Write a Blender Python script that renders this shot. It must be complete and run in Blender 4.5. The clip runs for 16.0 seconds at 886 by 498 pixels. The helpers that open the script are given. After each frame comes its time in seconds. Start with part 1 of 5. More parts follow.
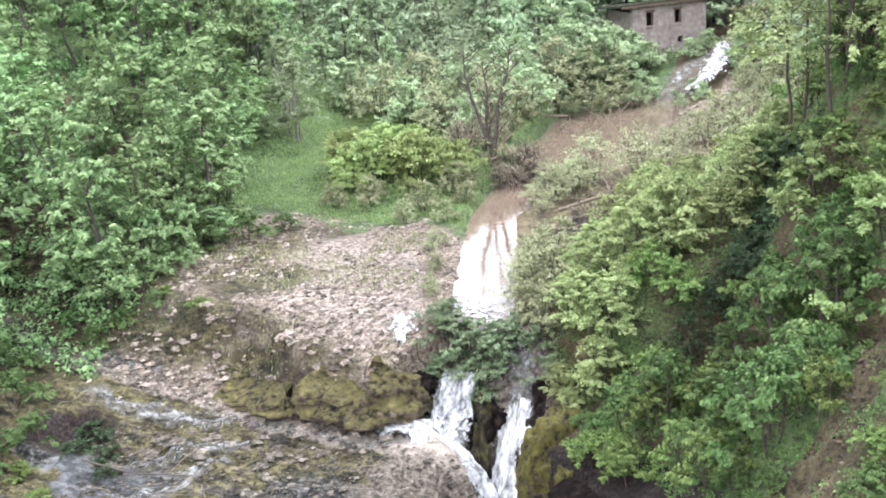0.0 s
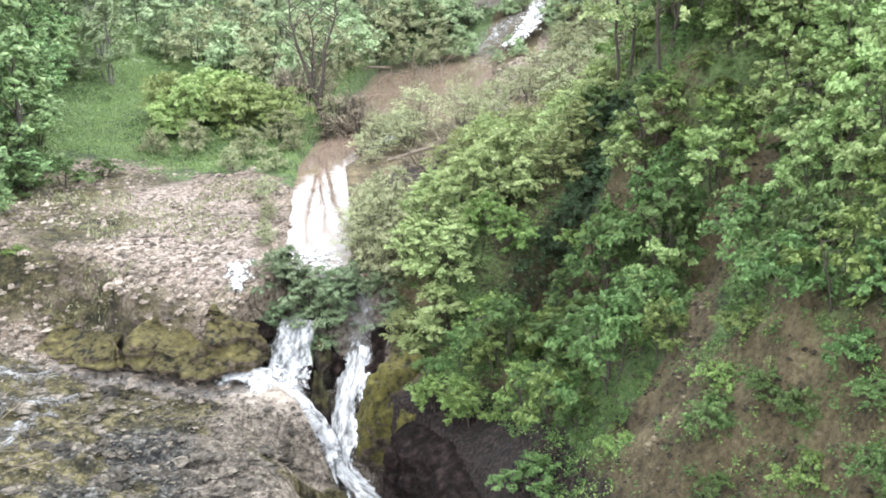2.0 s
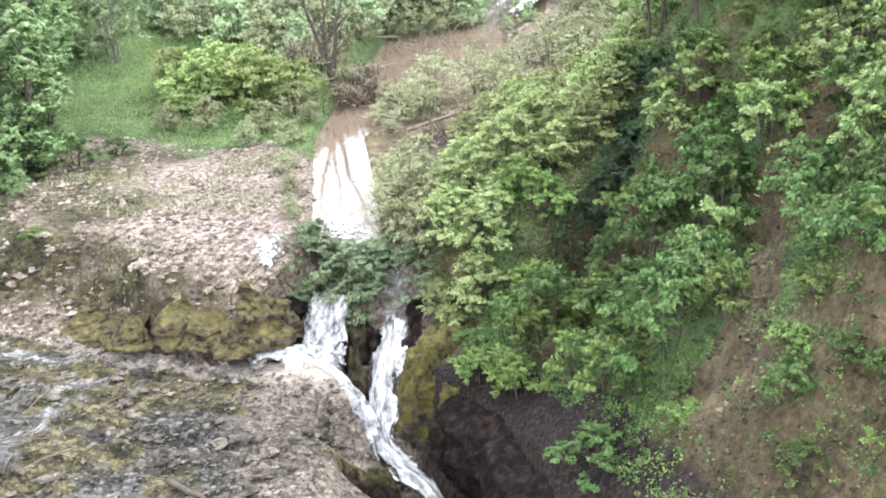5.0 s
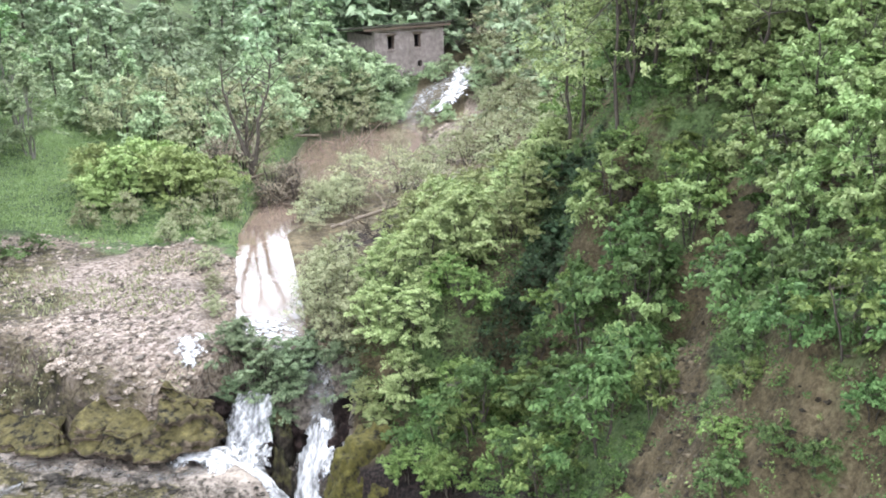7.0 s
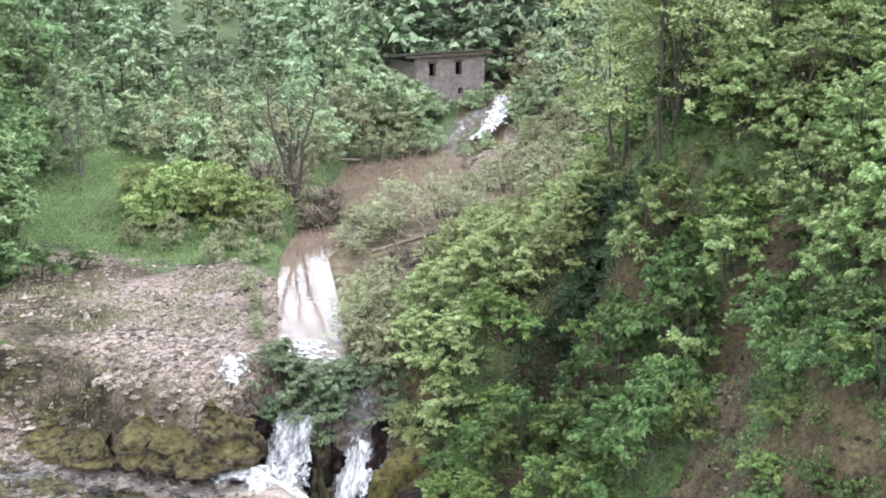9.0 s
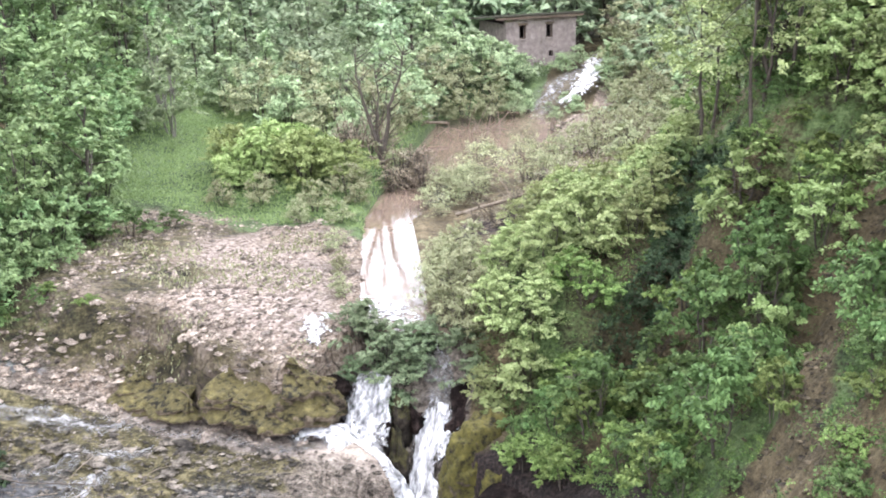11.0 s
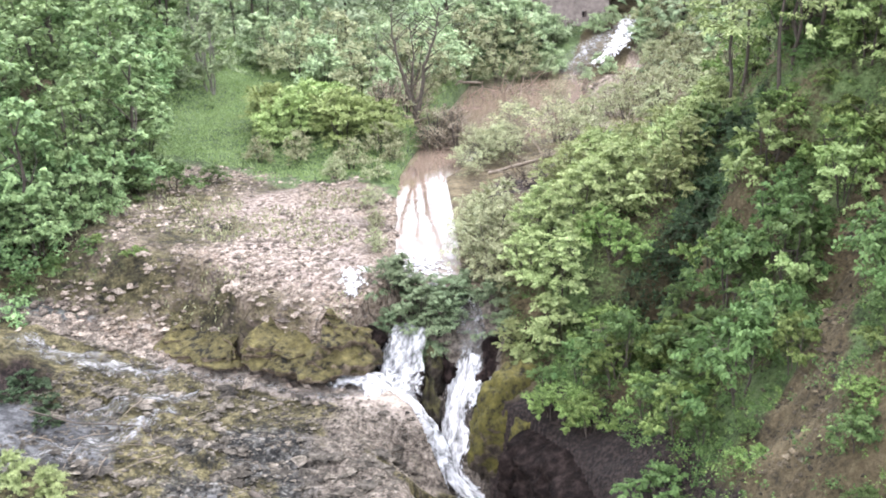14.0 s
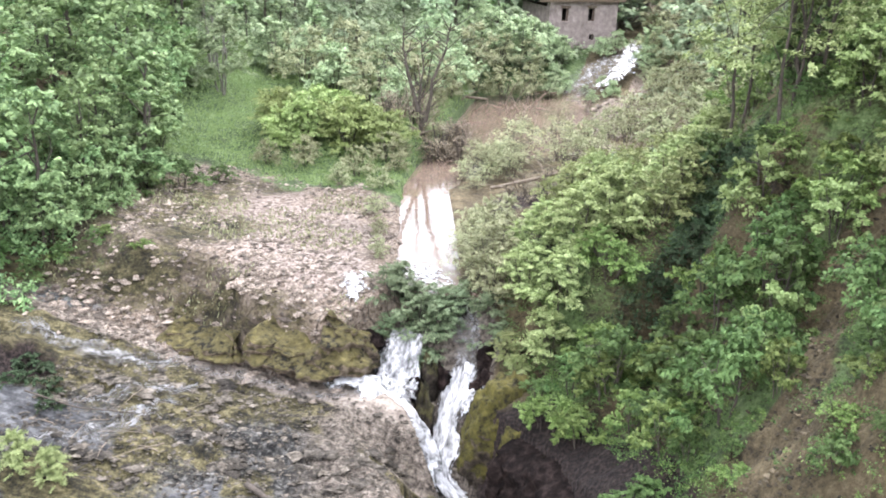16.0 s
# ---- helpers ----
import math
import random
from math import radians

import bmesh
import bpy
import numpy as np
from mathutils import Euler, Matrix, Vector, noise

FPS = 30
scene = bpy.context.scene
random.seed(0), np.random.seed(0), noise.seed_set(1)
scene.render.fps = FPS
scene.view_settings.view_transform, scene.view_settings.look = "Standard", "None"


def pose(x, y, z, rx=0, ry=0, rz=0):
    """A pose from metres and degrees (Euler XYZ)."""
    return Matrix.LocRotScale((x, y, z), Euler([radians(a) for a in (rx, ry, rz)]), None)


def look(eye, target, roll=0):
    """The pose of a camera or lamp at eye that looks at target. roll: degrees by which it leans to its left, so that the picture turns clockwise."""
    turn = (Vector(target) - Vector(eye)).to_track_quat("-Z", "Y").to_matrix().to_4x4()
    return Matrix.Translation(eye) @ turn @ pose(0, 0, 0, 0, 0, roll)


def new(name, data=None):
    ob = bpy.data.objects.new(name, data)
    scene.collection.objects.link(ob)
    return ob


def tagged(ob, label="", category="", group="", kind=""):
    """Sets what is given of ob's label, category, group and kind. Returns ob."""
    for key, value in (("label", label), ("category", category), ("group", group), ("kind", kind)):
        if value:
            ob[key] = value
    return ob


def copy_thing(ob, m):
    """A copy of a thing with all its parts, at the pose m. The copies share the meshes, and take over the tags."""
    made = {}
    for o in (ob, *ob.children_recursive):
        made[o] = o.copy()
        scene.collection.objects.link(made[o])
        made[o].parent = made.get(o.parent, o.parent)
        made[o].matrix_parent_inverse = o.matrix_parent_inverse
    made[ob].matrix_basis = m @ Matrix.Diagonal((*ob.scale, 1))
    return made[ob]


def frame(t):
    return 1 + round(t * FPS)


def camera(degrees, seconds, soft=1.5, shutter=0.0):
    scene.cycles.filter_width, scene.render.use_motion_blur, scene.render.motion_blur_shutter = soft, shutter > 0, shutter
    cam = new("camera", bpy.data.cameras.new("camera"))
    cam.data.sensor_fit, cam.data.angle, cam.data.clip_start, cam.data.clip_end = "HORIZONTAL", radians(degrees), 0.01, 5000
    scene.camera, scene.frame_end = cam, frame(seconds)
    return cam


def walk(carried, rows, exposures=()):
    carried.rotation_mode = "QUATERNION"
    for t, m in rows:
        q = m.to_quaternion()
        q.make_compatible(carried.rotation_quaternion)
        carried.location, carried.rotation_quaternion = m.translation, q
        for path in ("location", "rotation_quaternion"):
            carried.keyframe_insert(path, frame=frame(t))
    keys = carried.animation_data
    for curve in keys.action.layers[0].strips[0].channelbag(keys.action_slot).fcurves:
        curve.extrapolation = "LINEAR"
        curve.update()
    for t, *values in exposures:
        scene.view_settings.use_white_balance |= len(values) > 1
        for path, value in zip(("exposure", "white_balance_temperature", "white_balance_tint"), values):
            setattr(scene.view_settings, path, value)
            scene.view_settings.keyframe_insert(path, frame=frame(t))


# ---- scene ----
cam = camera(44.8, 16.0, soft=1.85)
PATH = [
    (0, (3.848, -1.326, 12.507), (3.179, 0.459, 11.903), -5.5),
    (0.5, (3.554, -1.394, 12.46), (2.932, 0.405, 11.846), -4.9),
    (1, (3.138, -1.481, 12.369), (2.632, 0.344, 11.727), -3.4),
    (1.5, (2.839, -1.632, 12.361), (2.446, 0.21, 11.689), -2.1),
    (2, (2.687, -1.783, 12.408), (2.381, 0.063, 11.704), -1.5),
    (2.5, (2.513, -1.625, 12.282), (2.244, 0.214, 11.543), -1.8),
    (3, (2.195, -1.327, 12.092), (1.922, 0.5, 11.326), -2.2),
    (3.5, (1.862, -1.122, 11.983), (1.578, 0.696, 11.199), -2.6),
    (3.7, (1.766, -1.093, 11.98), (1.48, 0.723, 11.19), -2.6),
    (5.8, (1.179, -1.192, 11.946), (0.881, 0.662, 11.257), -3.3),
    (6, (1.133, -1.189, 11.941), (0.839, 0.672, 11.27), -3.1),
    (6.5, (1.075, -1.064, 11.932), (0.829, 0.82, 11.307), -2.7),
    (7, (1.011, -1.199, 12.004), (0.874, 0.708, 11.418), -1.7),
    (7.5, (1.044, -1.577, 12.174), (1.024, 0.345, 11.618), -0.8),
    (8, (0.948, -2.064, 12.3), (0.972, -0.137, 11.765), 0.0),
    (8.5, (0.883, -1.991, 12.306), (0.825, -0.063, 11.778), -0.2),
    (9, (0.737, -1.688, 12.254), (0.542, 0.228, 11.712), -0.6),
    (9.5, (0.796, -1.499, 12.144), (0.509, 0.401, 11.588), -1.1),
    (10, (0.934, -1.419, 12.07), (0.587, 0.466, 11.499), -1.7),
    (12.3, (1.015, -1.611, 12.185), (0.655, 0.25, 11.546), -1.1),
    (12.5, (1.027, -1.685, 12.194), (0.661, 0.172, 11.549), -1.3),
    (13, (1.035, -1.976, 12.249), (0.651, -0.126, 11.594), -1.3),
    (13.5, (1.07, -2.292, 12.327), (0.672, -0.448, 11.662), -1.2),
    (14, (1.095, -2.554, 12.361), (0.683, -0.715, 11.69), -1.1),
    (14.5, (1.058, -2.867, 12.418), (0.64, -1.032, 11.741), -0.8),
    (15, (1.032, -3.045, 12.46), (0.611, -1.212, 11.781), -0.6),
    (15.5, (1.042, -3.211, 12.534), (0.624, -1.375, 11.86), 0.2),
    (16, (0.965, -3.486, 12.594), (0.567, -1.637, 11.945), 2.4),
]
walk(cam, [(t, look(eye, target, roll)) for t, eye, target, roll in PATH], [(t, e + 0.98, kelvin, tint) for t, e, kelvin, tint in ((0, 0.55, 6230, 13), (2.5, 0.53, 6330, 8), (3.5, 0.59, 6350, 7), (6, 0.68, 6230, 13), (7, 0.46, 6150, 12), (8, 0.27, 6050, 9), (9, 0.24, 6130, 13), (10, 0.46, 6280, 16), (12.5, 0.66, 6280, 17), (15, 0.6, 6290, 16), (16, 0.58, 6300, 16))])

# ---- light: an overcast spring day, white sky, weak wide sun ----
SUN_UP, SUN_TURN = radians(52), radians(200)
world = bpy.data.worlds.new("overcast_sky")
scene.world = world
world.use_nodes = True
wn = world.node_tree.nodes
wl = world.node_tree.links
wn.clear()
sky = wn.new("ShaderNodeTexSky")
sky.sky_type, sky.sun_disc = "NISHITA", False
sky.sun_elevation, sky.sun_rotation = SUN_UP, SUN_TURN
sky.air_density, sky.dust_density, sky.ozone_density = 1.0, 6.0, 1.0
cloud = wn.new("ShaderNodeMixRGB")
cloud.inputs[0].default_value = 0.78
cloud.inputs[2].default_value = (13.5, 14.2, 15.1, 1)
wl.new(sky.outputs[0], cloud.inputs[1])
bg = wn.new("ShaderNodeBackground")
bg.inputs["Strength"].default_value = 0.11
wl.new(cloud.outputs[0], bg.inputs["Color"])
wo = wn.new("ShaderNodeOutputWorld")
wl.new(bg.outputs[0], wo.inputs["Surface"])

sun = new("sun", bpy.data.lights.new("sun", "SUN"))
sun.data.energy, sun.data.angle, sun.data.color = 1.5, radians(14), (1.0, 0.96, 0.9)
sun.matrix_world = look((-20 * math.sin(SUN_TURN), -20 * math.cos(SUN_TURN), 25.6), (0, 0, 0))


# ---- materials ----
class Nodes:
    """A short way to write node materials."""

    def __init__(self, name):
        self.mat = bpy.data.materials.new(name)
        self.mat.use_nodes = True
        self.t = self.mat.node_tree
        self.bsdf = self.t.nodes["Principled BSDF"]
        self.out = self.t.nodes["Material Output"]

    def node(self, kind, **values):
        n = self.t.nodes.new(kind)
        for key, value in values.items():
            n.inputs[key.replace("_", " ")].default_value = value
        return n

    def link(self, a, b):
        self.t.links.new(a, b)

    def coords(self):
        return self.node("ShaderNodeTexCoord").outputs["Object"]

    def noise(self, scale, detail=4.0, rough=0.55, vector=None, distort=0.0):
        n = self.node("ShaderNodeTexNoise", Scale=scale, Detail=detail, Roughness=rough, Distortion=distort)
        self.link(vector if vector is not None else self.coords(), n.inputs["Vector"])
        return n.outputs["Fac"]

    def ramp(self, value, stops):
        n = self.node("ShaderNodeValToRGB")
        el = n.color_ramp.elements
        while len(el) < len(stops):
            el.new(0.5)
        for e, (p, c) in zip(el, stops):
            e.position = p
            e.color = (*c, 1) if isinstance(c, tuple) else (c, c, c, 1)
        self.link(value, n.inputs[0])
        return n.outputs[0]

    def mix(self, fac, a, b, mode="MIX"):
        n = self.node("ShaderNodeMixRGB")
        n.blend_type = mode
        for value, slot in ((fac, 0), (a, 1), (b, 2)):
            if isinstance(value, tuple):
                n.inputs[slot].default_value = (*value, 1)
            elif isinstance(value, (int, float)):
                n.inputs[slot].default_value = value
            else:
                self.link(value, n.inputs[slot])
        return n.outputs[0]

    def attribute(self, name):
        n = self.node("ShaderNodeAttribute")
        n.attribute_name = name
        return n.outputs["Fac"]

    def colour(self, value):
        self.link(value, self.bsdf.inputs["Base Color"])

    def bump(self, value, strength=0.5, distance=0.05):
        n = self.node("ShaderNodeBump", Strength=strength, Distance=distance)
        self.link(value, n.inputs["Height"])
        self.link(n.outputs[0], self.bsdf.inputs["Normal"])

    def set(self, **values):
        for key, value in values.items():
            self.bsdf.inputs[key.replace("_", " ")].default_value = value
        return self


def leaf_material(name, dark, mid, light, glow=0.2):
    m = Nodes(name)
    island = m.node("ShaderNodeNewGeometry").outputs["Random Per Island"]
    c = m.ramp(island, [(0.0, dark), (0.45, mid), (1.0, light)])
    big = m.noise(0.7, 2.0)
    c = m.mix(m.ramp(big, [(0.35, 0.0), (0.7, 0.75)]), c, m.mix(0.5, c, light))
    own = m.node("ShaderNodeObjectInfo").outputs["Random"]
    hue = m.node("ShaderNodeHueSaturation")
    m.link(m.ramp(own, [(0.0, 0.482), (1.0, 0.512)]), hue.inputs["Hue"])
    m.link(m.ramp(own, [(0.0, 0.78), (1.0, 1.2)]), hue.inputs["Value"])
    m.link(c, hue.inputs["Color"])
    c = hue.outputs[0]
    m.colour(c)
    m.set(Roughness=0.6, Specular_IOR_Level=0.2)
    tr = m.node("ShaderNodeBsdfTranslucent")
    m.link(c, tr.inputs["Color"])
    mx = m.node("ShaderNodeMixShader")
    mx.inputs[0].default_value = glow
    m.link(m.bsdf.outputs[0], mx.inputs[1])
    m.link(tr.outputs[0], mx.inputs[2])
    m.link(mx.outputs[0], m.out.inputs["Surface"])
    return m.mat


def bark_material(name, dark, light):
    m = Nodes(name)
    n = m.noise(9.0, 5.0)
    m.colour(m.mix(m.noise(1.3, 3.0), m.ramp(n, [(0.3, dark), (0.75, light)]), dark))
    m.bump(n, 0.6, 0.03)
    return m.set(Roughness=0.9).mat


LEAF_DEEP = leaf_material("deep_green_leaf", (0.075, 0.134, 0.062), (0.179, 0.289, 0.123), (0.33, 0.468, 0.211))
LEAF_BANK = leaf_material("bank_leaf", (0.028, 0.058, 0.019), (0.07, 0.13, 0.04), (0.148, 0.232, 0.08))
LEAF_SPRING = leaf_material("spring_leaf", (0.045, 0.081, 0.021), (0.12, 0.187, 0.05), (0.23, 0.314, 0.103))
LEAF_FRESH = leaf_material("fresh_green_leaf", (0.075, 0.13, 0.05), (0.16, 0.25, 0.095), (0.28, 0.385, 0.175))
LEAF_YELLOW = leaf_material("yellow_green_leaf", (0.11, 0.15, 0.055), (0.253, 0.318, 0.12), (0.428, 0.49, 0.24))
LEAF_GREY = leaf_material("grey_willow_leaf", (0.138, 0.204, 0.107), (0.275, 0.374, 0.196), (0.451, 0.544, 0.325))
LEAF_OLIVE = leaf_material("olive_leaf", (0.13, 0.15, 0.078), (0.255, 0.28, 0.148), (0.41, 0.43, 0.26))
GRASS = leaf_material("meadow_grass", (0.17, 0.26, 0.1), (0.23, 0.335, 0.135), (0.3, 0.41, 0.185))
# paler and bluer than the near greens: haze is put into the leaf colour
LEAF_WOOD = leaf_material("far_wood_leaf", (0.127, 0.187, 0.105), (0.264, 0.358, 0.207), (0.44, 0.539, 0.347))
DRY_GRASS = leaf_material("dry_grass", (0.16, 0.15, 0.085), (0.29, 0.265, 0.16), (0.42, 0.39, 0.26))
LEAF_PALE = leaf_material("pale_spring_leaf", (0.09, 0.14, 0.043), (0.195, 0.29, 0.1), (0.34, 0.435, 0.19))
LEAF_SAGE = leaf_material("sage_green_leaf", (0.06, 0.095, 0.05), (0.145, 0.205, 0.108), (0.27, 0.345, 0.2))
LEAF_MEADOW = leaf_material("meadow_shrub_leaf", (0.13, 0.19, 0.06), (0.25, 0.335, 0.11), (0.38, 0.465, 0.2))
# near-black leaves: the shade of the gully is put into their colour
LEAF_SHADE = leaf_material("shade_dark_leaf", (0.016, 0.034, 0.016), (0.042, 0.078, 0.038), (0.095, 0.145, 0.075))
DRY_LEAF = leaf_material("dry_brush_leaf", (0.09, 0.075, 0.05), (0.2, 0.165, 0.115), (0.34, 0.3, 0.22))
BARK = bark_material("grey_bark", (0.045, 0.037, 0.03), (0.16, 0.135, 0.11))
PALE_BARK = bark_material("pale_grey_bark", (0.16, 0.15, 0.13), (0.4, 0.38, 0.34))
DEADWOOD = bark_material("dead_wood", (0.14, 0.11, 0.08), (0.38, 0.33, 0.27))


def ground_material():
    m = Nodes("valley_ground")
    fine, mid, wide = m.noise(8.5, 6.0, 0.74), m.noise(1.1, 5.0, 0.6), m.noise(0.25, 3.0)
    lay = m.node("ShaderNodeMapping")
    lay.inputs["Rotation"].default_value = (0, 0, radians(14))
    lay.inputs["Scale"].default_value = (0.75, 1.9, 1.3)
    m.link(m.coords(), lay.inputs[0])
    strata = m.noise(2.0, 5.0, 0.64, lay.outputs[0], 0.3)
    vor = m.node("ShaderNodeTexVoronoi", Scale=9.0)
    m.link(m.coords(), vor.inputs["Vector"])
    chip = vor.outputs["Color"]
    crack = m.node("ShaderNodeTexVoronoi", Scale=1.6)
    crack.feature = "DISTANCE_TO_EDGE"
    warp = m.mix(0.12, m.coords(), m.node("ShaderNodeTexNoise", Scale=2.0, Detail=4.0).outputs["Color"])
    m.link(warp, crack.inputs["Vector"])
    split = m.ramp(crack.outputs["Distance"], [(0.0, 0.35), (0.05, 1.0)])
    earth = m.ramp(m.mix(0.45, fine, mid), [(0.38, (0.022, 0.016, 0.008)), (0.46, (0.076, 0.059, 0.031)), (0.54, (0.134, 0.105, 0.058)), (0.64, (0.215, 0.172, 0.103))])
    rock = m.ramp(fine, [(0.35, (0.025, 0.018, 0.013)), (0.43, (0.138, 0.104, 0.075)), (0.51, (0.275, 0.214, 0.165)), (0.62, (0.48, 0.394, 0.32))])
    rock = m.mix(0.3, rock, m.ramp(chip, [(0.2, (0.05, 0.037, 0.028)), (0.55, (0.2, 0.16, 0.125)), (0.85, (0.46, 0.4, 0.34))]))
    rock = m.mix(1.0, rock, split, "MULTIPLY")
    flake = m.node("ShaderNodeTexVoronoi", Scale=5.0)
    m.link(m.mix(0.1, lay.outputs[0], m.node("ShaderNodeTexNoise", Scale=3.0, Detail=4.0).outputs["Color"]), flake.inputs["Vector"])
    scale_edge = m.ramp(flake.outputs["Distance"], [(0.28, 1.0), (0.5, 0.45)])
    crumb = m.mix(0.4, m.noise(4.4, 7.0, 0.76), strata)
    grey = m.ramp(crumb, [(0.43, (0.007, 0.007, 0.007)), (0.475, (0.034, 0.034, 0.031)), (0.52, (0.1, 0.098, 0.09)), (0.58, (0.27, 0.262, 0.245))])
    grey = m.mix(0.75, grey, m.mix(1.0, grey, scale_edge, "MULTIPLY"))
    tan = m.ramp(m.mix(0.5, fine, crumb), [(0.42, (0.018, 0.014, 0.01)), (0.46, (0.1, 0.082, 0.066)), (0.515, (0.215, 0.182, 0.15)), (0.59, (0.38, 0.332, 0.28))])
    tan = m.mix(0.6, tan, m.mix(1.0, tan, scale_edge, "MULTIPLY"))
    wet = m.mix(m.ramp(m.mix(0.35, m.attribute("tan"), m.noise(0.5, 4.0)), [(0.3, 0.0), (0.5, 1.0)]), grey, tan)
    film = m.ramp(m.mix(0.5, m.mix(0.4, m.noise(0.8, 4.0, 0.6), fine), strata), [(0.42, (0.03, 0.031, 0.034)), (0.5, (0.078, 0.08, 0.084)), (0.6, (0.2, 0.204, 0.212))])
    moss = m.ramp(m.mix(0.55, fine, strata), [(0.42, (0.008, 0.007, 0.003)), (0.465, (0.036, 0.031, 0.013)), (0.52, (0.075, 0.066, 0.028)), (0.59, (0.17, 0.148, 0.08))])
    grass = m.ramp(m.mix(0.4, fine, mid), [(0.4, (0.025, 0.04, 0.015)), (0.48, (0.075, 0.12, 0.042)), (0.56, (0.13, 0.19, 0.072)), (0.68, (0.2, 0.26, 0.115))])

    def mask(name, soft=0.22):
        jag = m.node("ShaderNodeMath")
        jag.operation = "MULTIPLY_ADD"
        m.link(m.mix(0.4, mid, fine), jag.inputs[0])
        jag.inputs[1].default_value = 1.2
        m.link(m.attribute(name), jag.inputs[2])
        return m.mix(1.0, m.ramp(jag.outputs[0], [(0.95 - soft, 0.0), (0.95, 1.0)]), m.ramp(m.attribute(name), [(0.02, 0.0), (0.14, 1.0)]), "MULTIPLY")

    bleached = m.ramp(m.mix(0.4, fine, chip), [(0.3, (0.085, 0.063, 0.048)), (0.45, (0.225, 0.178, 0.148)), (0.62, (0.41, 0.344, 0.305))])
    rock = m.mix(mask("bleach", 0.4), rock, bleached)
    c = m.mix(mask("rock"), earth, rock)
    c = m.mix(mask("slab"), c, wet)
    c = m.mix(mask("film", 0.22), c, film)
    c = m.mix(mask("moss"), c, moss)
    c = m.mix(mask("seam", 0.3), c, m.ramp(m.mix(0.5, fine, strata), [(0.36, (0.11, 0.09, 0.075)), (0.47, (0.25, 0.212, 0.18)), (0.6, (0.4, 0.35, 0.305))]))
    c = m.mix(mask("grass"), c, grass)
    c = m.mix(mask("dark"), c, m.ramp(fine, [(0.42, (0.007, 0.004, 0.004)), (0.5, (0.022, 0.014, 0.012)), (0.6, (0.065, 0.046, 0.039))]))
    c = m.mix(0.5, c, m.mix(1.0, c, m.ramp(wide, [(0.35, 0.5), (0.65, 1.4)]), "MULTIPLY"))
    m.colour(c)
    m.bump(m.mix(m.ramp(m.attribute("slab"), [(0.3, 0.0), (0.6, 0.65)]), fine, crumb), 1.0, 0.16)
    return m.set(Roughness=0.8, Specular_IOR_Level=0.35).mat


GROUND = ground_material()


def rock_material(name, dark, mid_c, light, moss=0.0, rough=0.85, moss_c=(0.088, 0.077, 0.034), layers=1.0, gloss=0.35):
    m = Nodes(name)
    lay = m.node("ShaderNodeMapping")
    lay.inputs["Rotation"].default_value = (0.12, 0.1, 0)
    lay.inputs["Scale"].default_value = (1, 1, layers)
    m.link(m.coords(), lay.inputs[0])
    n = m.mix(0.25, m.noise(4.2, 6.0, 0.72, lay.outputs[0]), m.noise(0.9, 3.0))
    c = m.ramp(n, [(0.4, dark), (0.5, mid_c), (0.62, light)])
    own = m.node("ShaderNodeNewGeometry").outputs["Random Per Island"]
    c = m.mix(0.8, c, m.mix(1.0, c, m.ramp(own, [(0.0, 0.3), (0.6, 0.95), (1.0, 2.0)]), "MULTIPLY"))
    if moss:
        up = m.node("ShaderNodeSeparateXYZ")
        m.link(m.node("ShaderNodeNewGeometry").outputs["Normal"], up.inputs[0])
        jag = m.node("ShaderNodeMath")
        jag.operation = "MULTIPLY_ADD"
        m.link(m.noise(2.6, 7.0, 0.68), jag.inputs[0])
        jag.inputs[1].default_value = 2.0
        m.link(up.outputs[2], jag.inputs[2])
        green = m.ramp(n, [(0.41, (0.007, 0.006, 0.003)), (0.45, tuple(0.6 * v for v in moss_c)), (0.55, tuple(1.1 * v for v in moss_c)), (0.67, tuple(1.9 * v for v in moss_c))])
        half = m.node("ShaderNodeMath")
        half.operation = "MULTIPLY"
        m.link(jag.outputs[0], half.inputs[0])
        half.inputs[1].default_value = 0.5
        c = m.mix(m.ramp(half.outputs[0], [(0.81 - 0.5 * moss, 0.0), (0.92 - 0.5 * moss, 1.0)]), c, green)
    m.colour(c)
    m.bump(n, 1.0, 0.16)
    return m.set(Roughness=rough, Specular_IOR_Level=gloss).mat


STONE = rock_material("pale_limestone", (0.07, 0.055, 0.044), (0.2, 0.165, 0.134), (0.37, 0.322, 0.275))
MOSSY = rock_material("mossy_rock", (0.05, 0.04, 0.03), (0.145, 0.112, 0.078), (0.31, 0.255, 0.19), moss=0.47, moss_c=(0.098, 0.084, 0.032), layers=1.7)
OLIVE_ROCK = rock_material("olive_mossy_rock", (0.03, 0.022, 0.016), (0.085, 0.066, 0.048), (0.2, 0.165, 0.125), moss=0.86, moss_c=(0.08, 0.072, 0.016))
WET_ROCK = rock_material("wet_brown_rock", (0.008, 0.006, 0.004), (0.035, 0.027, 0.019), (0.12, 0.096, 0.072), moss=0.35, moss_c=(0.05, 0.045, 0.016))
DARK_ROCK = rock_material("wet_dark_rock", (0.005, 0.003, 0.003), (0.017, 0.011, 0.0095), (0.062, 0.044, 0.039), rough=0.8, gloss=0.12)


def water_material():
    m = Nodes("muddy_pool_water")
    m.colour(m.ramp(m.noise(0.35, 3.0), [(0.3, (0.125, 0.093, 0.072)), (0.7, (0.19, 0.143, 0.112))]))
    m.bump(m.noise(2.4, 4.0), 0.09, 0.05)
    return m.set(Roughness=0.02, IOR=1.75, Specular_IOR_Level=0.75).mat


